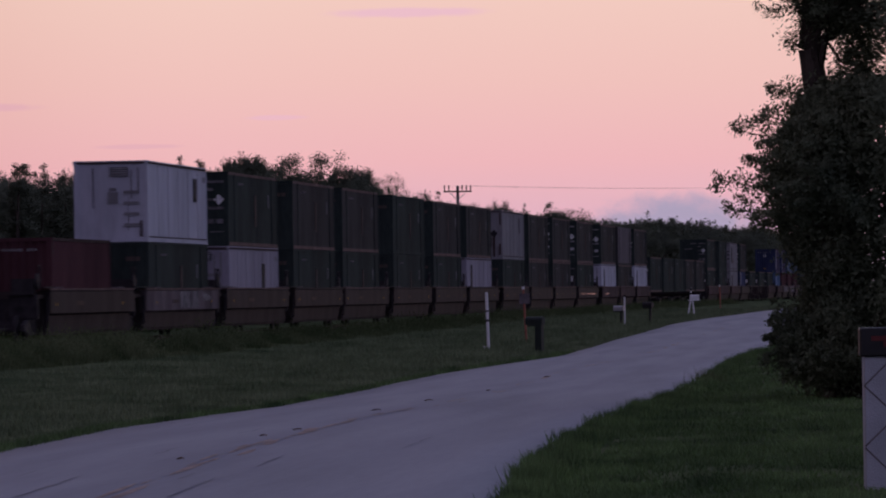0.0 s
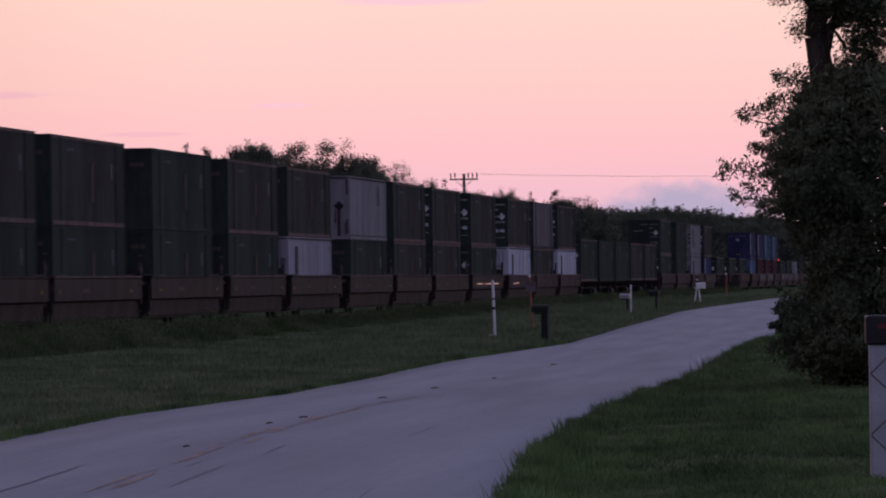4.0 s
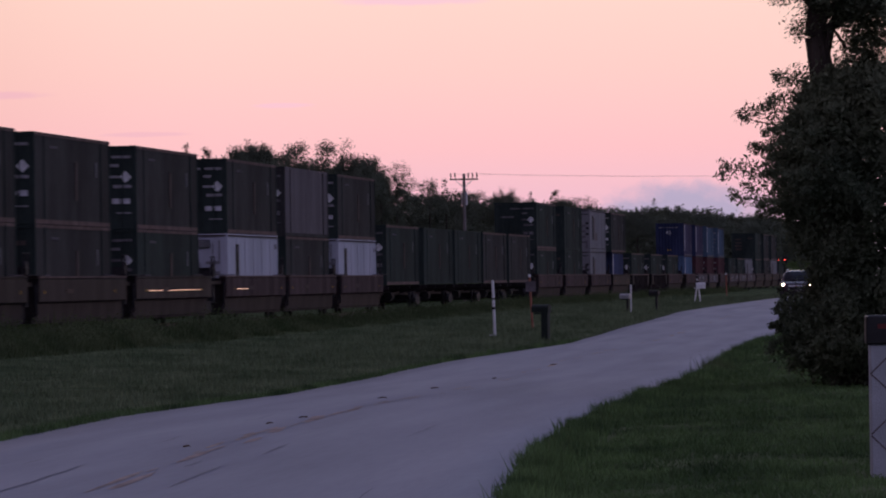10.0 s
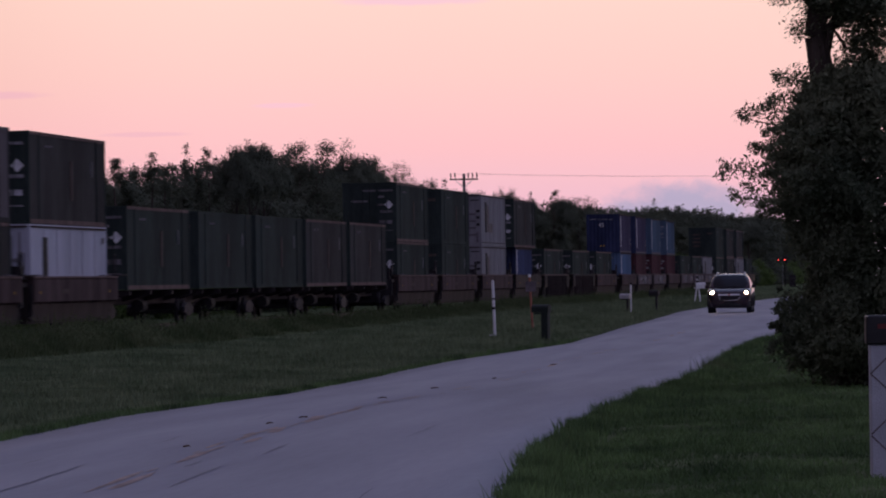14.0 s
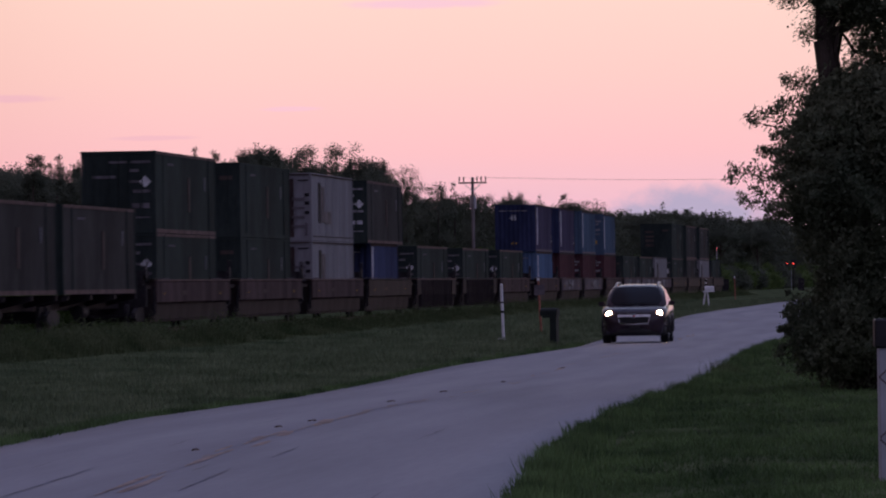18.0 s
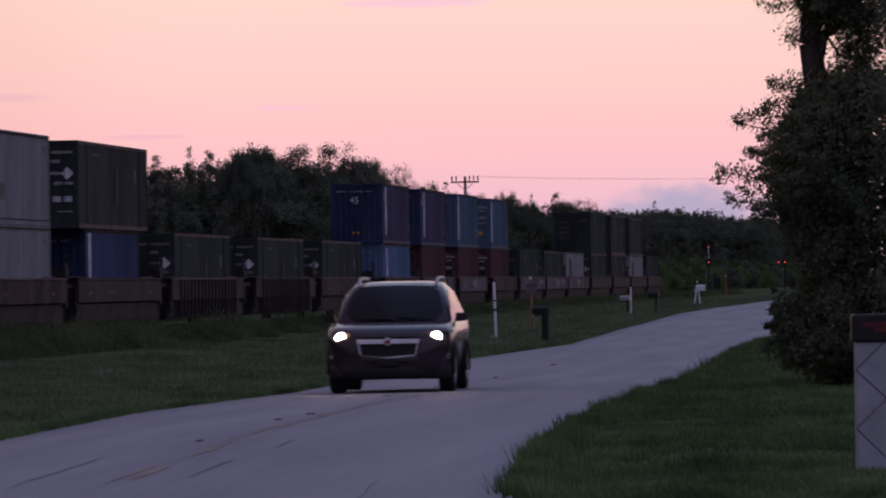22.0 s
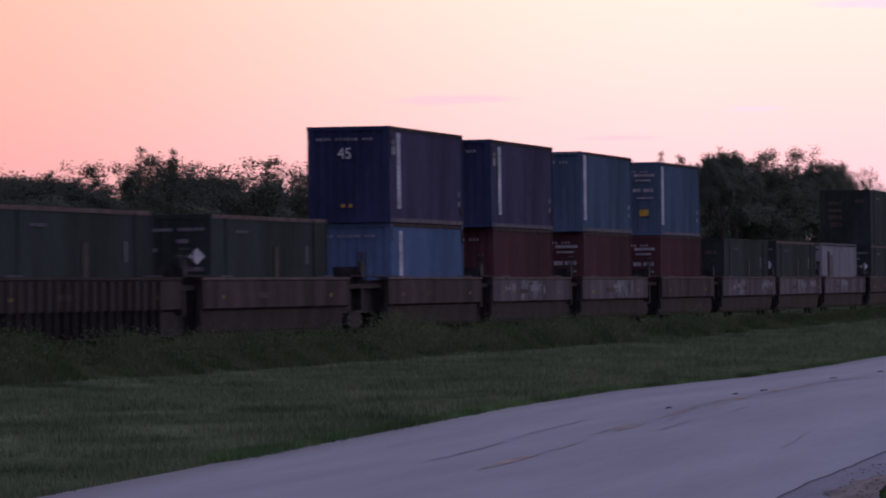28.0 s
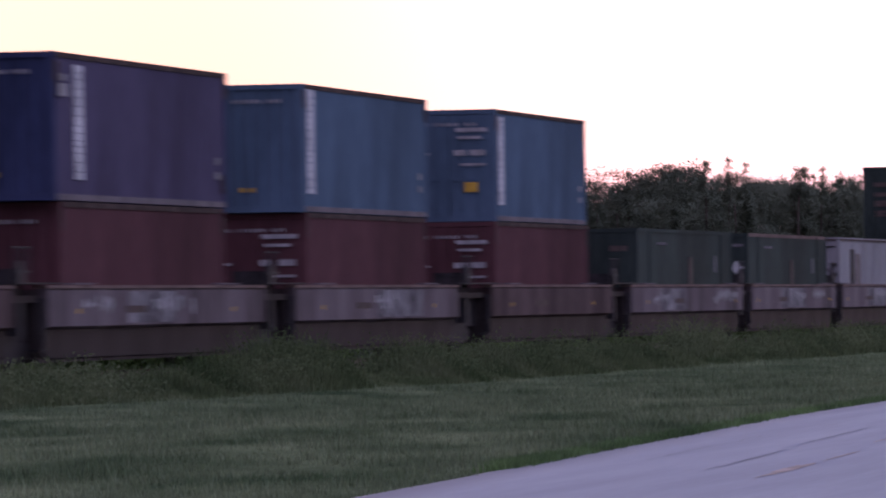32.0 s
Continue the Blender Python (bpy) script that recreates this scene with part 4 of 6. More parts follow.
def build_train():
    proto = {
        "G": domestic("dark green smooth-sided container with white placard on its doors", C_GREEN, C_GREEN, True, 1),
        "g": domestic("dark green smooth-sided container with plain doors", C_GREEN, C_GREEN, False, 2),
        "O": domestic("dark olive smooth-sided container with white placard on its doors", C_OLIVE, C_GREEN, True, 3),
        "o": domestic("dark olive smooth-sided container with tan bottom rail", C_OLIVE, C_GREEN, False, 5),
        "T": domestic("grey-brown smooth-sided container with few markings", C_TAUPE, C_OLIVE, True, 4, marks=False),
        "W": reefer("white insulated container with a dark panel on its side", C_WHITE, 7),
        "w": reefer("pale grey insulated container with a black diamond badge", C_GREY, 8, vent=False, badge=True, panel=(12.4, 1.6, 2.5)),
        "E": reefer("white insulated container with rusty top edge and a dark vent", C_WHITE, 5, panel=(12.7, 1.55, 2.4)),
        "Q": reefer("dull lavender-grey insulated container with a dark panel near its rear", C_DULL, 10, panel=(10.9, 0.9, 2.2)),
        "P": reefer("dull lavender-grey insulated container with a dark panel on its side", C_DULL, 6),
        "H": reefer("pale grey container with dark marks on its end", C_GREY, 9, vent=False),
        "N": iso("tall navy blue container marked 45 with faded violet sides", 13.716, C_VIOLET, C_NAVY, number=True, seed=11, stripe_x=1.3),
        "V": iso("navy blue container with faded violet side", 13.9, C_VIOLET, C_NAVY, seed=12, stripe_x=1.5),
        "B": iso("blue corrugated container with white upright lettering", 13.3, C_BLUE, C_BLUE, seed=13, stripe_x=0.45),
        "D": iso("blue corrugated container with closed doors and yellow label", 12.4, C_BLUE, C_BLUE, doors=True, seed=14, stripe_x=0.35),
        "L": iso("light blue corrugated container with white upright lettering", 13.4, C_LIGHTBLUE, C_LIGHTBLUE, seed=15, stripe_x=1.3),
        "M": iso("dark blue corrugated container low in its well car", 12.9, C_DUSKBLUE, C_NAVY, seed=16, yellow=False),
        "R": iso("oxide red corrugated container", 13.2, C_RED, C_RED, seed=17, stripe=False),
        "r": iso("oxide red corrugated container with door rods", 12.8, C_RED, C_RED, doors=True, seed=18, stripe=False),
    }
    used = set()

    def box_at(kind, offset, z):
        ob = proto[kind]
        if kind in used:
            ob = copy_thing(ob, Matrix())
        used.add(kind)
        put_on_train(ob, offset, z)

    # offset of the front, length, lower box, upper box, well paint
    units = (
        (-596.2, 16.4, "R", "", "k"), (-572.5, 17.0, "g", "E", "p"), (-550.0, 18.5, "Q", "G", "k"), (-527.2, 17.4, "g", "o", "k"), (-507.5, 17.7, "g", "o", "k"), (-483.6, 17.2, "g", "g", "k"),
        (-461.9, 16.8, "g", "o", "k"), (-441.8, 16.8, "P", "o", "k"), (-417.0, 16.8, "g", "w", "k"), (-397.0, 17.0, "o", "o", "k"), (-376.6, 17.0, "o", "O", "k"), (-353.3, 16.5, "G", "O", "k"),
        (-328.2, 17.0, "W", "O", "b"), (-308.6, 16.8, "o", "T", "b"), (-288.0, 16.5, "W", "O", "b"),
        (-266.7, 17.0, "G", "", "s"), (-247.4, 16.8, "g", "", "s"), (-229.3, 16.3, "g", "", "s"), (-211.5, 16.4, "o", "", "s"), (-193.6, 16.5, "o", "", "s"),
        (-172.0, 17.0, "G", "G", "b"), (-147.8, 16.8, "g", "g", "b"), (-123.0, 16.5, "H", "H", "b"), (-99.8, 15.8, "M", "O", "k"),
        (-76.8, 17.0, "G", "", "x"), (-51.5, 17.2, "G", "", "x"), (-27.5, 16.8, "G", "", "b"),
        (0.0, 13.8, "L", "N", "b"), (19.5, 13.95, "R", "V", "f"), (40.5, 13.4, "r", "B", "p"), (62.2, 12.6, "r", "D", "b"),
        (82.0, 16.9, "g", "", "f"), (101.8, 16.7, "G", "", "f"), (121.3, 17.0, "H", "", "p"), (145.0, 18.0, "G", "g", "k"), (167.5, 17.0, "o", "o", "k"), (189.0, 17.2, "H", "o", "k"), (210.5, 17.0, "g", "", "k"))
    paint = {"k": (W_DARK, "dark brown well car with grimy side sills"), "p": (W_PINK, "faded pinkish brown well car"), "b": (W_BROWN, "rust brown well car with tan top edge"),
             "x": (W_DARK, "dark ribbed well car"), "f": (W_PINK, "faded well car with pale scrawl on its side")}
    for i, (at, ln, low, up, kind) in enumerate(units):
        before = at - (units[i - 1][0] + units[i - 1][1]) if i else 4.0
        after = units[i + 1][0] - (at + ln) if i + 1 < len(units) else 4.0
        if kind == "s":
            car = spine_car(before, ln, after, i)
            put_on_train(car, at, RAIL)
            box_at(low, at + (ln - 16.6) / 2, RAIL + 1.27)
            continue
        colour, words = paint[kind]
        car = well_car(before, ln, after, colour, kind == "x", {"f": 3, "p": 1}.get(kind, 0), words, i + 1, i + 1 == len(units))
        if i in (11, 12):
            # added metal plates, leaning back so that they mirror the glowing sky
            for k in range(30 if i == 11 else 8):
                bm = bmesh.new()
                x = 1.2 + k * 0.47
                h = 0.17 if k % 3 else 0.27
                loft(bm, [[(x, -1.505, 1.22), (x + 0.4, -1.505, 1.22), (x + 0.4, -1.502, 1.2), (x, -1.502, 1.2)], [(x, -1.505 + h * 0.16, 1.22 + h), (x + 0.4, -1.505 + h * 0.16, 1.22 + h), (x + 0.4, -1.45, 1.22 + h), (x, -1.45, 1.22 + h)]])
                part("reflector_plate", bm, GLINT, car, "small orange metal plate tilted to mirror the sunset sky")
        put_on_train(car, at, RAIL)
        size = {"N": 13.716, "V": 13.9, "B": 13.3, "D": 12.4, "L": 13.4, "M": 12.9, "R": 13.2, "r": 12.8}
        box_at(low, at + (ln - size.get(low, 16.6)) / 2, RAIL + 0.50)
        if up:
            box_at(up, at + (ln - size.get(up, 16.6)) / 2, RAIL + 3.355)


build_train()

# ---- trees, weeds and grass ----


def leaves(centres, spread, count, size, rng, slim=0.5, flat=0.7):
    """Small four-cornered leaves scattered round each centre: vertices and faces."""
    c = np.repeat(np.asarray(centres, float), count, axis=0)
    n = len(c)
    sp = np.repeat(np.broadcast_to(np.asarray(spread, float), (len(centres),)), count)
    off = np.clip(rng.normal(size=(n, 3)), -2.3, 2.3)
    off *= (sp * 0.55)[:, None] * np.array([1, 1, flat])
    p = c + off
    # leaves turn outwards and up, each a little its own way
    out = p - p.mean(axis=0)
    out /= np.linalg.norm(out, axis=1)[:, None] + 1e-9
    up = out * 0.55 + rng.normal(size=(n, 3)) * 0.3 + np.array([0, 0, 0.4])
    d = np.cross(up, rng.normal(size=(n, 3)))
    d /= np.linalg.norm(d, axis=1)[:, None] + 1e-9
    q = np.cross(d, up)
    q /= np.linalg.norm(q, axis=1)[:, None] + 1e-9
    ln = (size * rng.uniform(0.6, 1.25, n))[:, None]
    v = np.stack([p - d * ln, p + q * ln * slim, p + d * ln, p - q * ln * slim], axis=1).reshape(-1, 3)
    return v, np.arange(n * 4).reshape(-1, 4)


def limbs(bm, base, height, radius, tips, rng, sides=7):
    """A tapered, slightly bent trunk, and limbs from it to the tips."""
    pts = []
    for k in range(6):
        f = k / 5
        pts.append(Vector((base[0] + 0.25 * radius * 4 * math.sin(f * 3 + base[1]), base[1] + 0.2 * radius * 3 * math.sin(f * 4), base[2] + f * height)))
    for k in range(5):
        rod(bm, pts[k], pts[k + 1], radius * (1 - 0.15 * k), radius * (1 - 0.15 * (k + 1)), sides=sides, caps=False)
    for t in tips:
        t = Vector(t)
        f = max(0.12, min(0.92, (t.z - base[2]) / height * rng.uniform(0.5, 0.8)))
        a = pts[0].lerp(pts[5], f)
        m = a.lerp(t, 0.5) + Vector((0, 0, 0.12 * (t - a).length))
        r = radius * 0.35 * (1 - 0.6 * f)
        rod(bm, a, m, r, r * 0.6, sides=5, caps=False)
        rod(bm, m, t, r * 0.6, r * 0.2, sides=5, caps=False)


def far_tree(kind, seed, leaf=LEAF_FAR):
    """A tree ten metres tall, to be scaled."""
    rng = np.random.default_rng(seed)
    c, sps = [], []
    if kind == "dome":
        for _ in range(120):
            a, r = rng.uniform(0, math.tau), math.sqrt(rng.uniform()) * 3.6
            z = 6.2 + 3.1 * math.sqrt(max(0, 1 - (r / 3.8) ** 2)) * rng.uniform(0.25, 1)
            c.append((r * math.cos(a), r * math.sin(a), z))
        sp, n, size = 0.60, 170, 0.105
    elif kind in ("tall", "pointed"):
        # one tall spire, with lower ones beside it, each a ragged cone of foliage
        spires = [(0.0, 0.0, 10.2, 1.25)] + [(0.95 * math.cos(a), 0.95 * math.sin(a), rng.uniform(6.6, 9.3), rng.uniform(0.75, 1.1)) for a in rng.uniform(0, math.tau, 4 if kind == "tall" else 2)]
        for x, y, top, wide in spires:
            for _ in range(62):
                f = 1 - (1 - rng.uniform()) ** 0.62
                a = rng.uniform(0, math.tau)
                r = (wide * (1 - f) ** 0.9 + 0.04) * (1.0 + 0.55 * noise.noise((f * 7.0, a * 0.9, seed + x * 5))) * rng.uniform(0.2, 1.15)
                c.append((x + r * math.cos(a), y + r * math.sin(a), 1.5 + (top - 1.5) * f))
                sps.append(0.24 + 0.26 * (1 - f))
        sp, n, size = 0.4, 78 if kind == "tall" else 100, 0.088
    elif kind == "ragged":
        for _ in range(75):
            z = rng.uniform(3.0, 9.5)
            a, r = rng.uniform(0, math.tau), rng.uniform(0.2, 2.6)
            c.append((r * math.cos(a), r * math.sin(a), z))
        sp, n, size = 0.52, 120, 0.095
    else:  # bush
        for _ in range(80):
            a, r = rng.uniform(0, math.tau), math.sqrt(rng.uniform()) * 4.2
            c.append((r * math.cos(a), r * math.sin(a), rng.uniform(0.8, 8.8) * (1 - 0.45 * r / 4.2)))
        sp, n, size = 1.1, 80, 0.27
    sp = np.array(sps) if sps else np.full(len(c), sp)
    ob = empty("bush" if kind == "bush" else "tree")
    tips = [c[i] for i in rng.choice(len(c), 9, replace=False)]
    bm = bmesh.new()
    limbs(bm, (0, 0, -0.3), 8.2 if kind != "bush" else 4.5, 0.2, tips, rng)
    part("trunk", bm, BARK, ob)
    v, f = leaves(c, sp, n, size, rng)
    soup("crown", v, f, leaf, ob)
    return ob


TREE_KINDS = {}


def plant(kind, s, aside, height, spin, wide=1.0, label="", group="trees along the railway"):
    p = ALONG * s + ASIDE * aside
    src = TREE_KINDS[kind]
    ob = copy_thing(src, Matrix()) if src.get("planted") else src
    src["planted"] = 1
    k = height / 10.15
    ob.matrix_basis = pose(p.x, p.y, ground_z(p.x, p.y), 0, 0, spin) @ Matrix.Diagonal((k * wide, k * wide, k, 1))
    words = {"dome": "broad dark green tree with a domed crown", "tall": "tall slim dark green tree", "pointed": "pointed dark green conifer-like tree", "ragged": "ragged open-crowned tree", "bush": "dense low green shrub below the trees"}
    tagged(ob, label or words[kind[:-1]] + " beside the railway", "shrub" if kind.startswith("bush") else "tree", group)


def build_treeline():
    for kind, n in (("dome", 3), ("tall", 3), ("pointed", 2), ("ragged", 3), ("bush", 3)):
        for k in range(n):
            TREE_KINDS[f"{kind}{k}"] = far_tree(kind, 40 + 7 * k + len(kind), LEAF_LIGHT if kind == "bush" and k > 0 else LEAF_FAR)
    rnd = random.Random(3)
    # the tall ones that stand out against the sky: kind, metres along, height, breadth
    marks = (("pointed0", 298, 8.9, 0.9), ("tall1", 306, 8.1, 1.0), ("tall0", 314, 8.2, 1.0), ("tall2", 326, 8.5, 1.0), ("pointed1", 341, 8.8, 1.0), ("pointed0", 351, 8.8, 0.6), ("tall1", 359, 9.2, 0.8), ("tall2", 367, 9.7, 0.8),
             ("dome0", 386, 10.75, 0.55), ("dome1", 393, 10.7, 0.5), ("dome2", 380, 10.2, 0.4), ("ragged1", 415, 10.8, 0.9), ("ragged2", 420, 11.0, 0.8), ("dome2", 424, 10.3, 0.6), ("dome1", 444, 11.2, 0.5), ("dome0", 453, 11.1, 0.45), ("ragged0", 463, 10.8, 0.5), ("ragged1", 475, 10.6, 0.5), ("ragged0", 504, 9.8, 0.8),
             ("tall1", 512, 9.3, 0.9), ("ragged2", 539, 9.2, 0.9), ("dome2", 575, 10.2, 0.42), ("dome1", 600, 9.6, 0.55), ("tall2", 632, 10.5, 1.0), ("dome0", 642, 10.2, 0.5), ("ragged1", 667, 10.2, 1.0), ("tall0", 700, 9.4, 1.0), ("dome1", 767, 9.8, 0.9),
             ("dome0", 826, 9.7, 0.9), ("dome2", 910, 11.2, 1.1), ("dome1", 945, 11.0, 1.1), ("dome0", 1073, 11.2, 1.2),
             ("tall2", 244, 6.9, 0.9), ("tall0", 251, 7.0, 1.0), ("tall1", 259, 7.5, 0.7), ("pointed1", 271, 8.2, 0.9), ("tall2", 279, 7.8, 0.9), ("tall1", 285, 8.0, 0.9), ("tall0", 311, 7.9, 1.1))
    for kind, s, h, w in marks:
        plant(kind, s, 46 + rnd.uniform(-0.4, 0.4), h * (0.97 if s < 330 else 0.99), rnd.uniform(0, 360), w)
    # the dense wood behind and under them
    deep = []
    s = 150.0
    while s < 1500:
        low = float(np.interp(s, (150, 205, 245, 300, 426, 700, 900, 1200, 1500), (5.5, 5.8, 6.9, 7.5, 8.7, 9.0, 11.0, 12.5, 14.0)))
        row = (rnd.choice(("tall0", "tall1", "tall2", "dome0", "ragged1", "ragged0", "ragged2", "pointed1")), s, 47.5 + rnd.uniform(0, 7), low + rnd.uniform(-0.6, 0.9), rnd.uniform(0, 360), rnd.uniform(0.8, 1.2))
        if s < 300:
            plant(*row)
        else:
            deep.append(row)
        s += rnd.uniform(0.9, 1.7) * (1 + max(0, s - 236) / 260)
    s = 110.0
    while s < 1450:
        plant(rnd.choice(("bush0", "bush1", "bush2")), s, 41.5 + rnd.uniform(0, 2.5), rnd.uniform(4.0, 5.8), rnd.uniform(0, 360), rnd.uniform(0.8, 1.2))
        s += rnd.uniform(3.2, 5.0) * (1 + max(0, s - 225) / 350)
    # the depth of the wood, too dense to count
    vs = []
    for kind, s, aside, height, spin, wide in deep:
        crown = [c for c in TREE_KINDS[kind].children if c.name.startswith("crown")][0].data
        v = np.empty(len(crown.vertices) * 3, np.float32)
        crown.vertices.foreach_get("co", v)
        v = v.reshape(-1, 4, 3)
        step = 1 if s < 380 else 2 if s < 600 else 4
        v = v[::step]
        m = v.mean(axis=1, keepdims=True)
        v = (m + (v - m) * math.sqrt(step)).reshape(-1, 3) * (height / 10.15) * np.array([wide, wide, 1])
        p = ALONG * s + ASIDE * aside
        c, n = math.cos(radians(spin)), math.sin(radians(spin))
        vs.append(np.stack([v[:, 0] * c - v[:, 1] * n + p.x, v[:, 0] * n + v[:, 1] * c + p.y, v[:, 2] + ground_z(p.x, p.y)], 1))
    vs = np.concatenate(vs)
    tagged(soup("woodland", vs, np.arange(len(vs)).reshape(-1, 4), LEAF_FAR), "dense dark green wood behind the railway", "woodland", kind="stuff")
    # unseen trees added on the lane's other side, to darken reflections and verge
    for kind, x, y, h in (("dome0", 13, 82, 10), ("ragged1", 12.5, 100, 11), ("dome1", 15.5, 125, 11), ("dome2", 19, 150, 12), ("ragged0", 23, 180, 11), ("dome0", 27.5, 205, 12), ("dome1", 11, 62, 9)):
        s, a = beside(x, y)
        plant(kind, s, a, h, rnd.uniform(0, 360), 0.9, "unseen dark green tree added to block low sky light", "trees beside the lane")
    # scattered trees farther back
    for kind, s, a, h in (("ragged0", 328, 75, 7.9), ("ragged2", 345, 75, 8.1), ("tall0", 345, 76, 7.6), ("dome1", 359, 75, 8.7), ("ragged1", 364, 76, 9.0), ("tall1", 374, 75, 8.8), ("ragged1", 271, 75, 10.4), ("tall2", 278, 75, 8.6),
                          ("dome0", 283, 76, 8.6), ("dome2", 290, 75, 8.5), ("ragged0", 297, 75, 8.3), ("dome1", 382, 76, 8.6), ("tall2", 392, 76, 8.6)):
        plant(kind, s, a, h, rnd.uniform(0, 360), 0.75, group="scattered trees")


def roadside_tree():
    """The large dark tree beside the lane: trunk, limbs, and a crown that hangs to the grass."""
    rng = np.random.default_rng(12)
    ob = empty("roadside_tree")
    ob.matrix_basis = pose(7.05, 106, 0)
    bm = bmesh.new()
    # how far the crown reaches towards the lane, by height
    reach = ((0.0, 1.1), (0.3, 1.3), (0.5, 1.55), (0.75, 1.85), (1.0, 1.75), (1.4, 1.4), (1.6, 1.35), (2.0, 1.35), (2.3, 1.55), (2.6, 1.7), (2.95, 1.85), (3.3, 1.9), (3.65, 1.95), (4.0, 1.7), (4.2, 1.6), (4.45, 1.6), (4.8, 1.4), (5.05, 1.0), (5.25, 0.6), (5.7, 0.7), (5.95, 0.95), (6.2, 1.35), (6.8, 1.5), (8.0, 1.8), (9.5, 1.6), (10.3, 0.5))
    zs, rs = [r[0] for r in reach], [r[1] for r in reach]
    centres, spreads = [], []
    for k in range(1250):
        z = rng.uniform(0.14, 10.0)
        if 5.15 < z < 6.0 and rng.uniform() < 0.6:
            z = rng.uniform(0.4, 4.9)
        a = rng.uniform(0, math.tau)
        r0 = float(np.interp(z, zs, rs)) * (1 + 0.34 * noise.noise((z * 1.7, a * 1.3, 2.0)))
        side = r0 if math.cos(a) < 0 else max(r0, 2.6)
        r = side * rng.uniform(0.1, 0.74) ** 0.6
        centres.append((r * math.cos(a), r * math.sin(a) * 1.1, z))
        spreads.append(0.3)
    # boughs that stand out on the lane's side
    boughs = [((-2.55, -0.3, 3.62), 0.35), ((-2.3, 0.2, 3.15), 0.3), ((-2.2, 0, 4.4), 0.3), ((-1.95, -0.2, 2.95), 0.1), ((-1.72, 0.1, 0.72), 0.1), ((-1.62, 0.1, 1.4), 0.15), ((-1.95, 0.1, 3.95), 0.25), ((-1.85, 0.2, 4.72), 0.5), ((-1.6, 0.1, 5.1), 0.4), ((-1.68, 0.0, 6.3), -0.2), ((-1.38, 0.0, 5.72), -0.15)]
    for tip, lift in boughs:
        t = Vector(tip)
        a = Vector((-0.75, 0, t.z - lift))
        rod(bm, (-0.5, 0, t.z - lift - 0.4), a, 0.03, 0.02, sides=5, caps=False)
        rod(bm, a, t, 0.014, 0.004, sides=5, caps=False)
        for f in np.linspace(0.25, 1.0, 9):
            q = a.lerp(t, f) + Vector((0, 0, 0.1 * math.sin(f * math.pi)))
            for _ in range(2):
                centres.append((q.x + rng.normal() * 0.06, q.y + rng.normal() * 0.15, q.z + rng.normal() * (0.16 - 0.1 * f)))
                spreads.append(0.27 * (1.15 - 0.8 * f))
    # fine twigs all over the lane's side of the crown, each with a few leaves
    for k in range(520):
        z = rng.uniform(0.4, 9.5)
        if 5.1 < z < 6.05:
            continue
        a = rng.uniform(math.pi * 0.55, math.pi * 1.45)
        r0 = float(np.interp(z, zs, rs)) * 0.72
        p = Vector((r0 * math.cos(a), r0 * math.sin(a) * 1.1, z))
        d = Vector((math.cos(a), math.sin(a), rng.uniform(-0.25, 0.9))).normalized()
        ln = rng.uniform(0.2, 0.72) * (0.35 if 1.3 < z < 2.6 or 4.5 < z < 6.3 else 1)
        rod(bm, p - d * 0.3, p + d * ln, 0.008, 0.003, sides=3, caps=False)
        for f in np.linspace(0.1, 1, 5):
            q = p + d * (ln * f)
            centres.append((q.x, q.y, q.z - 0.04 * f))
            spreads.append(0.22 * (1.25 - f))
    tips = [centres[i] for i in rng.choice(1250, 60, replace=False)]
    stem = [Vector(p) for p in ((-0.55, 0, -0.3), (-0.62, 0, 0.9), (-0.8, 0.05, 2.4), (-0.98, 0.05, 3.9), (-0.9, 0, 5.0), (-1.0, 0, 5.7), (-0.93, 0.05, 6.6), (-0.65, 0.1, 7.9), (-0.5, 0.2, 9.2))]
    for k in range(8):
        rod(bm, stem[k], stem[k + 1], 0.29 - 0.022 * k, 0.268 - 0.022 * k, sides=12, caps=False)
    for t in tips:
        t = Vector(t)
        k = max(0, min(7, int((t.z - 0.6) / 1.2)))
        m = stem[k].lerp(t, 0.5) + Vector((0, 0, 0.15))
        rod(bm, stem[k], m, 0.05, 0.03, sides=5, caps=False)
        rod(bm, m, t, 0.03, 0.008, sides=5, caps=False)
    limbs(bm, (0.6, 0.4, -0.3), 8.0, 0.16, [centres[i] for i in rng.choice(1250, 14, replace=False)], rng, sides=8)
    part("trunk", bm, BARK, ob)
    v, f = leaves(centres[:1250], spreads[:1250], 130, 0.052, rng, slim=0.42, flat=0.85)
    v2, f2 = leaves(centres[1250:], spreads[1250:], 42, 0.042, rng, slim=0.42, flat=0.9)
    v, f = np.concatenate([v, v2]), np.concatenate([f, f2 + len(v)])
    soup("crown", v, f, LEAF, ob)
    tagged(ob, "large dark leafy tree with low hanging boughs beside the lane", "tree")


def sapling():
    rng = np.random.default_rng(5)
    ob = empty("sapling")
    ob.matrix_basis = pose(6.65, 76, 0.15)
    c = [(rng.normal() * 0.45, rng.normal() * 0.4, rng.uniform(0.9, 4.6)) for _ in range(70)]
    bm = bmesh.new()
    limbs(bm, (0.25, 0, -0.2), 4.4, 0.09, [c[i] for i in range(14)], rng)
    part("trunk", bm, BARK, ob)
    v, f = leaves(c, 0.3, 60, 0.055, rng, slim=0.5)
    soup("crown", v, f, LEAF_LIGHT, ob)
    tagged(ob, "young light green tree beside the pillar mailbox", "tree")


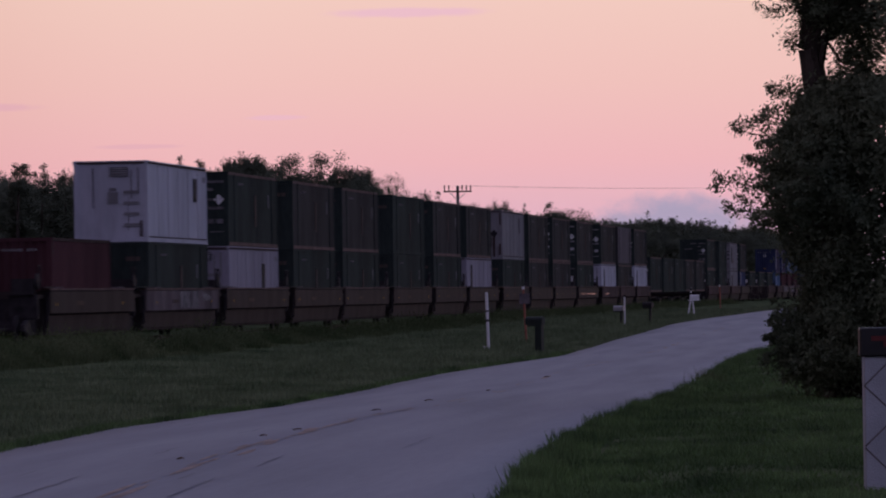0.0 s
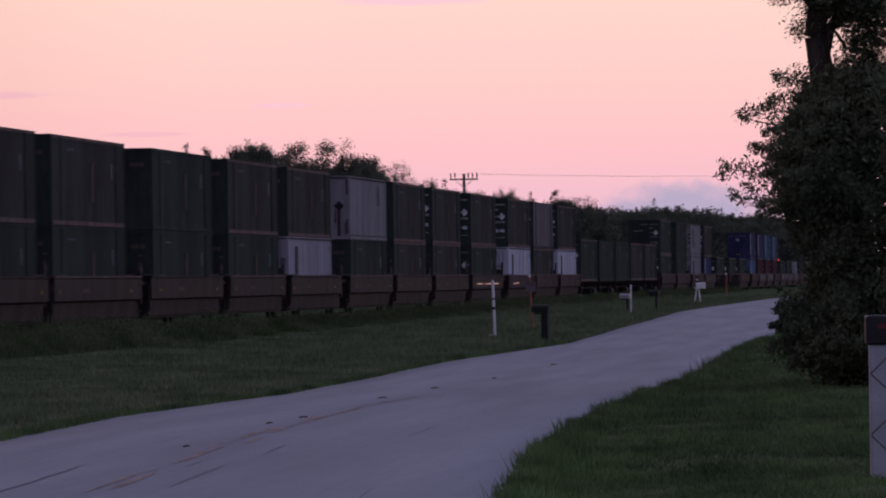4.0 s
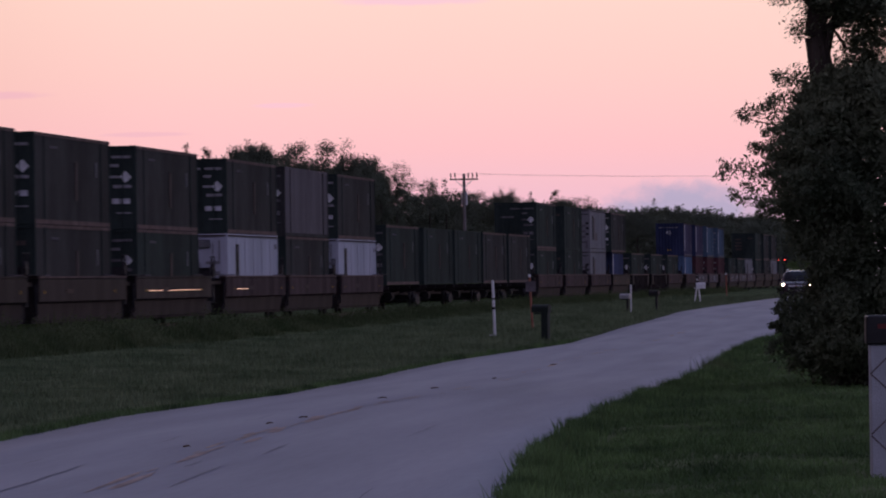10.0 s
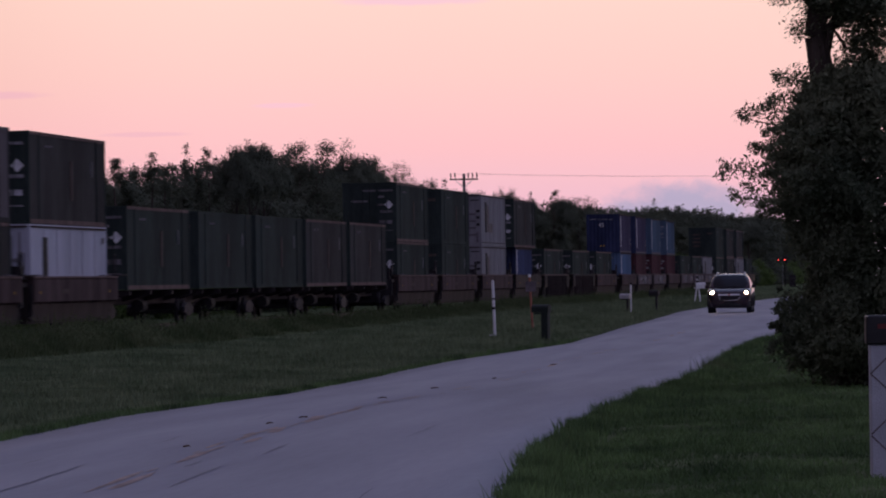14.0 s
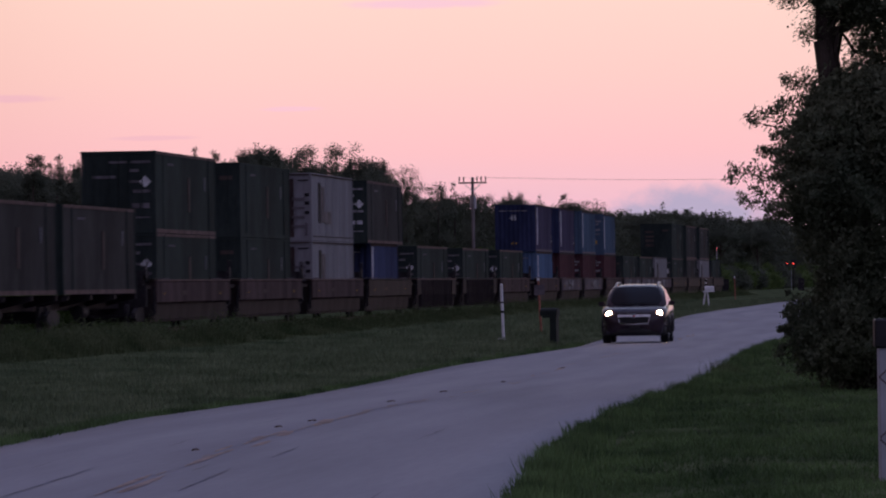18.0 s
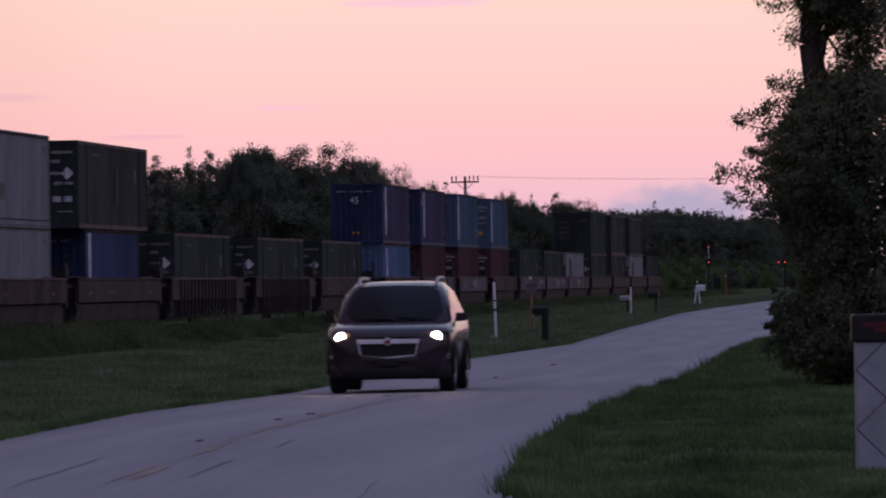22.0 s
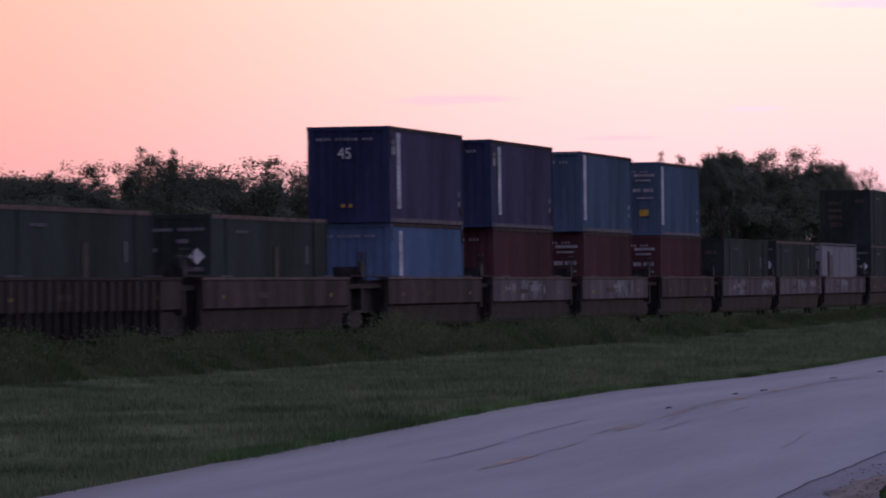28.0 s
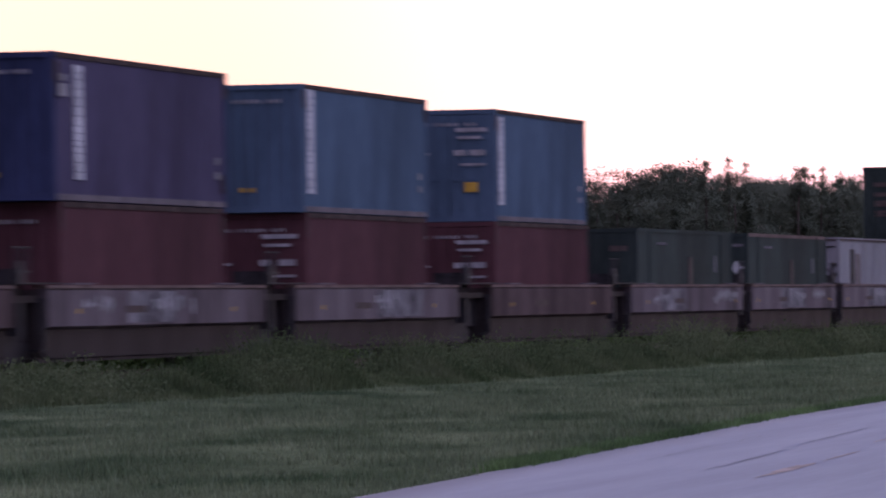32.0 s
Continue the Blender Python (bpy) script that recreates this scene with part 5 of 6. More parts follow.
def blades(name, pts, height, width, rng, material, lean=0.5, per=3):
    """Tufts of upright narrow blades at the points (x, y, z)."""
    p = np.repeat(np.asarray(pts, float), per, axis=0)
    n = len(p)
    p[:, :2] += rng.normal(size=(n, 2)) * 0.05
    a = rng.uniform(0, math.tau, n)
    h = np.repeat(np.broadcast_to(np.asarray(height, float), (len(pts),)), per) * rng.uniform(0.5, 1.3, n)
    w = width * rng.uniform(0.6, 1.3, n)
    side = np.stack([np.cos(a) * w, np.sin(a) * w, np.zeros(n)], 1)
    b = rng.uniform(0, math.tau, n)
    tip = p + np.stack([np.cos(b) * h * lean * rng.uniform(0, 1, n), np.sin(b) * h * lean * rng.uniform(0, 1, n), h], 1)
    p[:, 2] -= 0.02
    v = np.stack([p - side, p + side, tip], 1).reshape(-1, 3)
    return soup(name, v, np.arange(n * 3).reshape(-1, 3), material)


def build_grass():
    rng = np.random.default_rng(9)
    pts = []
    # verge on the tree's side of the lane
    for _ in range(80000):
        y = 18 * (260 / 18) ** rng.uniform()
        x = edge(RIGHT_EDGE, y) + 0.02 + (2.0 + 0.09 * y) * rng.uniform() ** 1.2
        if y < 60 and x < edge(RIGHT_EDGE, y) + bare_edge(y):
            continue
        pts.append((x, y, ground_z(x, y)))
    pts = np.array(pts)
    tagged(blades("grass", pts, (0.045 + 0.0002 * pts[:, 1]) * np.array([max(0.4, 1.0 + 1.3 * noise.noise((q[0] * 0.9, q[1] * 0.35, 21.0)) + 0.9 * noise.noise((q[0] * 2.6, q[1] * 1.4, 8.0))) for q in pts]), 0.010, rng, LUSH, 1.7, 4), "lush green grass on the bank beside the lane", "grass", kind="stuff")
    pts = []
    # verge between lane and railway
    for _ in range(95000):
        y = 30 * (480 / 30) ** rng.uniform()
        x0 = edge(LEFT_EDGE, y)
        a0 = beside(x0, y)[1]
        x = x0 - (26.5 - a0) * rng.uniform() ** 1.2
        pts.append((x, y, ground_z(x, y)))
    pts = np.array(pts)
    tagged(blades("grass", pts, (0.05 + 0.00032 * pts[:, 1]) * np.array([max(0.35, 1.0 + 1.5 * noise.noise((q[0] * 0.55, q[1] * 0.3, 11.0)) + 0.8 * noise.noise((q[0] * 1.9, q[1] * 1.1, 4.0))) for q in pts]), 0.009, rng, BLADE, 0.8), "short dull green grass between lane and railway", "grass", kind="stuff")
    # longer grass hanging over the lane's edges
    pts = []
    for _ in range(16000):
        y = 44 * (200 / 44) ** rng.uniform()
        if rng.uniform() < 0.62 and y > 48:
            x = edge(RIGHT_EDGE, y) + abs(rng.normal()) * 0.22
        else:
            x = edge(LEFT_EDGE, y) - abs(rng.normal()) * 0.12 + 0.02
        pts.append((x, y, rise(y)))
    pts = np.array(pts)
    tall = 0.09 + 0.07 * (np.sin(pts[:, 1] * 0.9) * np.sin(pts[:, 1] * 0.37) > 0.2) * (pts[:, 0] > 0)
    tagged(blades("edge_grass", pts, tall, 0.008, rng, LUSH, 0.9), "longer green grass along the lane's edges", "grass", kind="stuff")
    # wisps that stand over the bank's edge, and one thick tuft
    pts, hs = [], []
    for _ in range(420):
        y = 52 * (190 / 52) ** rng.uniform()
        if noise.noise((y * 0.35, 31.0, 0)) < 0.0:
            continue
        pts.append((edge(RIGHT_EDGE, y) + rng.uniform(0.0, 0.35), y, rise(y)))
        hs.append(rng.uniform(0.11, 0.22))
    for _ in range(260):
        x, y = 5.35 + rng.normal() * 0.16, 131 + rng.normal() * 0.8
        pts.append((x, y, rise(y)))
        hs.append(rng.uniform(0.14, 0.36))
    tagged(blades("tall_grass", np.array(pts), np.array(hs), 0.0045, rng, WEED, 0.8, 2), "thin tall grass wisps along the lane's edge", "grass", kind="stuff")
    # tall weeds along the ballast
    pts, hs = [], []
    for _ in range(80000):
        s = 30 * (620 / 30) ** rng.uniform()
        a = 26.8 + abs(rng.normal()) * 1.2
        if a > 29.2:
            continue
        p = ALONG * s + ASIDE * a
        lump = 0.42 + 0.85 * noise.noise((s * 0.16, a * 0.35, 0)) + 0.5 * noise.noise((s * 0.55, 2.0, a * 0.8))
        pts.append((p.x, p.y, ground_z(p.x, p.y)))
        hs.append(float(np.interp(s, (185, 260), (1, 0.6))) * max(0.12, 0.98 * lump) * (0.2 + 0.8 * min(1, max(0, a - 26.7) / 1.4)))
    tagged(blades("weeds", pts, hs, 0.02, rng, WEED, 0.7), "tall green and straw-coloured weeds beside the ballast", "weeds", kind="stuff")

    # broad-leaved clumps among them
    c, sp = [], []
    for _ in range(2600):
        s = 60 * (620 / 60) ** rng.uniform()
        a = rng.uniform(27.3, 29.2)
        lump = noise.noise((s * 0.16, a * 0.35, 0)) + 0.6 * noise.noise((s * 0.5, 5.0, a * 0.7))
        if lump < -0.05:
            continue
        tall = 0.15 + float(np.interp(s, (185, 260), (1.0, 0.5))) * 1.1 * lump
        p = ALONG * s + ASIDE * a
        z = ground_z(p.x, p.y)
        for k in range(3):
            c.append((p.x + rng.normal() * 0.3, p.y + rng.normal() * 0.5, z + tall * rng.uniform(0.2, 1.0)))
            sp.append(0.42)
    v, f = leaves(c, sp, 38, 0.042, rng, slim=0.4, flat=0.7)
    tagged(soup("broad_weeds", v, f, WEED), "lumpy broad-leaved weeds growing up to the rail cars", "weeds", kind="stuff")


build_treeline()
roadside_tree()
sapling()
build_grass()

# ---- posts, mailboxes, poles ----


def stand(ob, x, y, spin=0, dz=0.0):
    ob.matrix_basis = pose(x, y, ground_z(x, y) + dz, 0, 0, spin)
    return ob


def mailbox_shell(bm, length=0.5, width=0.2, height=0.25, y0=0.0):
    """A box with a barrel top, along y."""
    ring = [(-width / 2, 0), (width / 2, 0), (width / 2, height * 0.55)] + [(width / 2 * math.cos(a), height * 0.55 + height * 0.45 * math.sin(a)) for a in np.linspace(0.35, math.pi - 0.35, 7)] + [(-width / 2, height * 0.55)]
    loft(bm, [[(x, y0 - length / 2, z) for x, z in ring], [(x, y0 + length / 2, z) for x, z in ring]])


def mailbox(label, post, shell, height, heavy=False, spin=70):
    ob = empty("mailbox")
    w = 0.11 if heavy else 0.05
    part("post", bevelled(boxes((-w, w, -w, w, -0.2, height - 0.22)), 0.012, 1), post, ob)
    bm = bmesh.new()
    mailbox_shell(bm, 0.56 if heavy else 0.48, 0.26 if heavy else 0.18, 0.24)
    b = part("box", bm, shell, ob)
    b.matrix_basis = pose(0, 0.14, height - 0.24)
    part("door", boxes((-0.11, 0.11, -0.285, -0.275, 0.02, 0.2)), shell, b)
    part("flag", boxes((0.13, 0.145, 0.05, 0.2, 0.12, 0.17), (0.13, 0.145, 0.02, 0.06, 0.0, 0.17)), REDMARK, b)
    part("arm", boxes((-w * 0.8, w * 0.8, -0.12, 0.36, height - 0.30, height - 0.245)), post, ob)
    return tagged(ob, label, "mailbox", "mailboxes")


def build_posts():
    # white marker post with dark bands
    ob = empty("marker_post")
    part("post", rods(((0.02, 0, -0.2), (-0.03, 0, 1.86), 0.055, 0.05), sides=10), WHITE, ob)
    part("cap", rods(((-0.03, 0, 1.86), (-0.031, 0, 1.9), 0.06, 0.03), sides=10), WHITE, ob)
    part("band", rods(((-0.004, 0, 0.92), (-0.006, 0, 1.0), 0.058), sides=10), DARKMARK, ob)
    part("band", rods(((-0.014, 0, 1.25), (-0.016, 0, 1.3), 0.058), sides=10), DARKMARK, ob)
    part("foot", rods(((-0.08, 0, -0.05), (-0.08, 0, 0.1), 0.12, 0.08), sides=10), WHITE, ob)
    tagged(stand(ob, 1.69, 220.4), "leaning white marker post with dark bands in the grass", "marker post")
    # orange stake with a small sign
    ob = empty("marker_stake")
    part("stake", rods(((0.05, 0, -0.2), (-0.05, 0, 1.98), 0.04), sides=8), ORANGE, ob)
    part("tip", rods(((-0.05, 0, 1.95), (-0.053, 0, 2.06), 0.05), sides=8), WHITE, ob)
    part("plate", boxes((-0.2, 0.18, -0.06, -0.045, 1.42, 1.8)), PALERAIL, ob, "small faded plate")
    tagged(stand(ob, 3.23, 242.5), "orange marker stake with a small faded plate", "marker stake", "marker stakes")
    ob = empty("marker_stake")
    part("stake", rods(((0.02, 0, -0.2), (-0.02, 0, 1.75), 0.045), sides=8), ORANGE, ob)
    part("tip", rods(((-0.02, 0, 1.72), (-0.02, 0, 1.85), 0.055), sides=8), WHITE, ob)
    tagged(stand(ob, 20.6, 480), "orange marker stake beside the railway", "marker stake", "marker stakes")
    stand(mailbox("dark green mailbox on a thick dark post beside the lane", GREENBOX, GREENBOX, 1.09, True), 3.14, 203.1, 65)
    stand(mailbox("grey mailbox on a dark post beside a white stake", BLACK, GREYMETAL, 0.95, False), 8.78, 314.5, 65)
    stand(mailbox("black mailbox on a slim post", BLACK, BLACK, 1.02, False), 10.41, 322.3, 65)
    ob = empty("white_stake")
    part("stake", bevelled(boxes((-0.04, 0.04, -0.02, 0.02, -0.2, 1.36)), 0.008, 1), WHITE, ob)
    part("top", boxes((-0.045, 0.045, -0.025, 0.025, 1.36, 1.44)), DARKMARK, ob)
    tagged(stand(ob, 8.95, 314.8), "slim white stake beside a mailbox", "stake")
    # white mailbox on slanted legs
    ob = empty("mailbox")
    part("leg", rods(((-0.22, 0, -0.2), (0.0, 0, 1.1), 0.05), sides=8), WHITE, ob)
    part("leg", rods(((0.2, 0, -0.2), (0.05, 0, 1.1), 0.05), sides=8), WHITE, ob)
    part("shelf", boxes((-0.2, 0.5, -0.12, 0.12, 0.86, 0.92)), WHITE, ob)
    bm = bmesh.new()
    mailbox_shell(bm, 0.56, 0.24, 0.30)
    b = part("box", bm, WHITE, ob)
    b.matrix_basis = pose(0.2, 0, 0.92, 0, 0, 90)
    part("upright", rods(((-0.02, 0, 1.1), (0.0, 0, 1.62), 0.045), sides=8), WHITE, ob)
    part("band", rods(((-0.01, 0, 1.22), (-0.008, 0, 1.34), 0.07), sides=8), DARKMARK, ob)
    part("band", rods(((-0.004, 0, 1.46), (0.0, 0, 1.6), 0.06), sides=8), DARKMARK, ob)
    tagged(stand(ob, 15.1, 392), "white mailbox on slanted white legs with a dark-banded upright", "mailbox", "mailboxes")


def pillar_mailbox():
    ob = empty("pillar_mailbox")
    part("pillar", bevelled(boxes((-0.265, 0.265, -0.25, 0.25, -0.1, 1.08)), 0.012, 1), STUCCO, ob)
    # dark diagonal joints on the face
    bm = bmesh.new()
    for sx in (-1, 1):
        for a, b in (((sx * 0.263, 0.84), (sx * 0.02, 1.075)), ((sx * 0.263, 0.84), (-sx * 0.263, 0.34)), ((sx * 0.263, 0.33), (0, 0.07))):
            d = Vector((b[0] - a[0], 0, b[1] - a[1])).normalized() * 0.007
            n = Vector((-d.z, 0, d.x))
            bm.faces.new([bm.verts.new((p[0] + q * n.x, -0.253 - 0.001 * sx, p[1] + q * n.z)) for p, q in ((a, -1), (b, -1), (b, 1), (a, 1))])
    part("joint", bm, LATTICE, ob, "dark diagonal joints")
    part("cap", bevelled(boxes((-0.295, 0.295, -0.28, 0.28, 1.08, 1.32)), 0.015, 1), BLACK, ob, "dark cap with a letter slot")
    part("sign", boxes((-0.2, 0.02, -0.288, -0.28, 1.21, 1.25), (-0.1, 0.08, -0.288, -0.28, 1.16, 1.205)), DULLRED, ob, "dull red bars of writing")
    ob.matrix_basis = pose(3.78, 54.6, 0.2, 0, 0, -2)
    tagged(ob, "square pale stucco pillar mailbox with dark cap in the grass", "mailbox pillar")


def utility_poles():
    for x, y, h in ((1.59, 464.7, 8.95), (36, 505, 9.3)):
        ob = empty("utility_pole")
        part("pole", rods(((0, 0, -0.8), (0, 0, h), 0.15, 0.10), sides=10), PALEWOOD, ob)
        part("crossarm", boxes((-1.0, 1.0, -0.16, -0.1, h - 0.45, h - 0.34)), WOOD, ob)
        part("brace", rods(((-0.55, -0.12, h - 0.5), (0, -0.12, h - 1.0), 0.025), ((0.55, -0.12, h - 0.5), (0, -0.12, h - 1.0), 0.025), sides=5), GREYMETAL, ob)
        for dx in (-0.92, -0.62, 0.32, 0.62, 0.92):
            bm = rods(((dx, -0.13, h - 0.36), (dx, -0.13, h - 0.22), 0.025, 0.03), ((dx, -0.13, h - 0.22), (dx, -0.13, h + 0.04), 0.06, 0.045), sides=7)
            part("insulator", bm, WOOD, ob)
        part("transformer", rods(((0.0, 0.3, h - 2.2), (0.0, 0.3, h - 1.3), 0.22), sides=12), GREYMETAL, ob)
        ob.matrix_basis = pose(x, y, 0.5 if y > 400 else 0, 0, 0, -4)
        tagged(ob, "weathered wooden utility pole with a crossarm and insulators", "utility pole", "utility poles")
    for dx in (-0.92, 0.32, 0.92):
        bm = bmesh.new()
        a, b = Vector((1.59 + dx, 464.6, 9.46)), Vector((36 + dx, 504.9, 9.82))
        rings = []
        for i in range(13):
            f = i / 12
            q = a.lerp(b, f)
            q.z -= 0.3 * 4 * f * (1 - f)
            rings.append([(q.x + 0.004 * math.cos(c), q.y, q.z + 0.004 * math.sin(c)) for c in (0, 2.1, 4.2)])
        loft(bm, rings)
        tagged(mesh_ob("power_line", bm, BLACK), "thin sagging overhead wire", "wire", "power lines")


def signals():
    for x, y, h, label in ((32.2, 800, 3.5, "railway signal mast showing red"), (45.6, 880, 3.6, "crossing signal with two red lamps on a crossarm")):
        ob = empty("railway_signal")
        part("mast", rods(((0, 0, -0.5), (0, 0, h), 0.07, 0.06), sides=8), IRON, ob)
        part("backplate", bevelled(boxes((-0.32, 0.32, -0.06, 0.0, h - 0.6, h + 0.5)), 0.02, 1), BLACK, ob)
        part("lamp", rods(((0, -0.06, h), (0, -0.14, h), 0.07 if h < 3.55 else 0.1), sides=12), SIGNAL_RED, ob, "lit red lamp")
        if h < 3.55:
            part("upper_mast", rods(((0, 0, h), (0, 0, h + 2.0), 0.06, 0.05), sides=8), GREYMETAL, ob)
            part("lamp", rods(((0, -0.06, h + 1.85), (0, -0.14, h + 1.85), 0.055), sides=12), SIGNAL_RED, ob, "lit red lamp")
        else:
            part("crossarm", boxes((-0.8, 0.0, 0.0, 0.08, h - 0.05, h + 0.05)), IRON, ob)
            part("backplate", rods(((-0.83, -0.06, h), (-0.83, 0.0, h), 0.3), sides=16), BLACK, ob)
            part("lamp", rods(((-0.83, -0.06, h), (-0.83, -0.14, h), 0.06), sides=12), SIGNAL_RED, ob, "lit red lamp")
        part("hood", rods(((0, -0.02, h + 0.2), (0, -0.4, h + 0.2), 0.05), sides=6), BLACK, ob)
        part("ladder", boxes((-0.3, -0.26, 0.2, 0.24, 0, h - 0.5), (-0.02, 0.02, 0.2, 0.24, 0, h - 0.5)), GREYMETAL, ob)
        part("cabinet", boxes((0.6, 1.4, -0.3, 0.3, -0.2, 1.6)), IRON, ob)
        ob.matrix_basis = pose(x, y, 0.5)
        tagged(ob, label, "railway signal", "railway signals")


# ---- the car ----


def wheel(parent, x, y):
    w = empty("wheel")
    w.parent = parent
    w.matrix_basis = pose(x, y, 0.37)
    bm = bmesh.new()
    ring = []
    for a in np.linspace(0, math.tau, 28, endpoint=False):
        ring.append([(px, r * math.cos(a), r * math.sin(a)) for px, r in ((-0.12, 0.24), (-0.125, 0.33), (-0.10, 0.365), (0.10, 0.365), (0.125, 0.33), (0.12, 0.24))])
    loft(bm, ring + ring[:1], closed=True, cap=False)
    part("tyre", bm, RUBBER, w)
    bm = rods(((-0.09, 0, 0), (0.09, 0, 0), 0.245), sides=24)
    s = 1 if x > 0 else -1
    for k in range(6):
        a = k * math.tau / 6
        rod(bm, (s * 0.1, 0, 0), (s * 0.1, 0.22 * math.cos(a), 0.22 * math.sin(a)), 0.035, 0.028, sides=6)
    part("rim", bm, GREYMETAL, w)
    return w


def body_ring(y, half, low, high, shoulder, tuck=0.06, lip=0.05):
    """One cross-section of the lower body, from below round to below."""
    h = high
    side = [(half - 0.11, low), (half - 0.07, low + 0.16), (half - 0.035, low + (h - low) * 0.45), (half, low + (h - low) * 0.8), (half - 0.025, h - 0.04), (half - lip - 0.07, h), (shoulder, h + 0.02)]
    return [(x, y, z) for x, z in side] + [(-x, y, z) for x, z in side[::-1]]


def build_car():
    ob = empty("car")
    bm = bmesh.new()
    rings = []
    # nose at y = 2.55, tail at y = -2.55
    for y, half, low, high, sh in ((2.56, 0.62, 0.42, 0.72, 0.3), (2.50, 0.80, 0.34, 0.86, 0.4), (2.36, 0.92, 0.28, 0.97, 0.5), (2.05, 0.985, 0.27, 1.04, 0.6), (1.55, 1.0, 0.30, 1.09, 0.6), (0.9, 1.0, 0.30, 1.12, 0.6),
                                   (0.0, 1.0, 0.30, 1.12, 0.6), (-1.2, 1.0, 0.30, 1.14, 0.6), (-2.0, 0.99, 0.32, 1.14, 0.6), (-2.4, 0.95, 0.34, 1.1, 0.5), (-2.55, 0.86, 0.42, 1.0, 0.4)):
        rings.append(body_ring(y, half, low, high, sh))
    loft(bm, rings)
    bmesh.ops.recalc_face_normals(bm, faces=bm.faces)
    body = part("body", bm, CARPAINT, ob, "dark plum painted body", smooth=True)
    # cabin
    bm = bmesh.new()
    rings = []
    shape = ((1.22, 0.84, 1.12), (0.72, 0.80, 1.48), (0.42, 0.75, 1.66), (0.0, 0.72, 1.735), (-0.9, 0.71, 1.75), (-1.8, 0.70, 1.71), (-2.15, 0.70, 1.62), (-2.42, 0.78, 1.18))

    def cabin_side(y):
        half, top = (float(np.interp(-y, [-r[0] for r in shape], [r[c] for r in shape])) for c in (1, 2))
        tall = top - 1.08
        return [(0.90, 1.08), (0.885, 1.08 + tall * 0.35), (half + 0.06, 1.08 + tall * 0.8), (half - 0.04, top - 0.02), (half * 0.5, top + 0.005)]

    for y, _, _ in shape:
        side = cabin_side(y)
        rings.append([(x, y, z) for x, z in side] + [(-x, y, z) for x, z in side[::-1]])
    loft(bm, rings)
    bmesh.ops.recalc_face_normals(bm, faces=bm.faces)
    part("cabin", bm, CARPAINT, body, smooth=True)
    # glass
    bm = bmesh.new()
    bottom = [(x, 1.30 - 0.16 * (abs(x) / 0.8) ** 2, 1.135) for x in np.linspace(-0.80, 0.80, 9)]
    top = [(x, 0.43 - 0.06 * (abs(x) / 0.66) ** 2, 1.685 - 0.02 * (abs(x) / 0.66) ** 2) for x in np.linspace(-0.66, 0.66, 9)]
    loft(bm, [bottom, [tuple((Vector(a) + Vector(b)) / 2 + Vector((0, 0.05, 0.03))) for a, b in zip(bottom, top)], top], closed=False, cap=False)
    part("windshield", bm, CARGLASS, ob, "dark tinted windshield", smooth=True)
    for sg in (-1, 1):
        for y0, y1 in ((0.86, 0.05), (-0.02, -0.98), (-1.05, -2.12)):
            bm = bmesh.new()
            rows = []
            for y in np.linspace(y0, y1, 9):
                outline = cabin_side(y)
                low, mid, up = outline[0], outline[1], outline[2]
                q = [(low[0] + (mid[0] - low[0]) * 0.2, low[1] + (mid[1] - low[1]) * 0.2), mid, (mid[0] + (up[0] - mid[0]) * 0.5, mid[1] + (up[1] - mid[1]) * 0.5), up]
                rows.append([(sg * (x + 0.006), y, z) for x, z in q])
            loft(bm, rows, closed=False, cap=False)
            bmesh.ops.recalc_face_normals(bm, faces=bm.faces)
            part("side_window", bm, CARGLASS, ob, smooth=True)
        bm = bmesh.new()
        loft(bm, [[(sg * (0.93 + dx), 0.78 + 0.03 * k, 1.10 + dz) for dx, dz in ((0, 0), (0.2, 0.02), (0.22, 0.13), (0.04, 0.15))] for k in range(4)])
        bmesh.ops.recalc_face_normals(bm, faces=bm.faces)
        part("wing_mirror", bm, CARPAINT, ob)
        bm = rods(((sg * 0.62, 0.30, 1.67), (sg * 0.62, 0.16, 1.745), 0.025), ((sg * 0.62, 0.16, 1.745), (sg * 0.615, -0.25, 1.80), 0.025), ((sg * 0.615, -0.25, 1.80), (sg * 0.61, -1.6, 1.805), 0.025), ((sg * 0.61, -1.6, 1.805), (sg * 0.61, -2.0, 1.70), 0.025), sides=8)
        part("roof_rail", bm, GREYMETAL, ob, "silver roof rail")
        # headlamp: clear housing and lit bulb
        bm = bmesh.new()
        loft(bm, [[(sg * 0.60, 2.44, 0.80), (sg * 0.60, 2.40, 0.95), (sg * 0.60, 2.36, 0.95), (sg * 0.60, 2.36, 0.80)], [(sg * 0.78, 2.41, 0.78), (sg * 0.78, 2.36, 0.98), (sg * 0.78, 2.30, 0.98), (sg * 0.78, 2.30, 0.78)],
                  [(sg * 0.93, 2.24, 0.80), (sg * 0.93, 2.18, 0.99), (sg * 0.90, 2.1, 0.99), (sg * 0.90, 2.1, 0.80)]])
        bmesh.ops.recalc_face_normals(bm, faces=bm.faces)
        lamp = part("headlamp", bm, LENS, ob, "lit headlamp in a clear housing")
        part("bulb", rods(((sg * 0.75, 2.40, 0.88), (sg * 0.75, 2.47, 0.88), 0.078, 0.07), sides=16), HEADLAMP, lamp, "glowing bulb")
        part("fog_lamp", rods(((sg * 0.70, 2.38, 0.52), (sg * 0.70, 2.46, 0.52), 0.07), sides=12), GREYMETAL, ob)
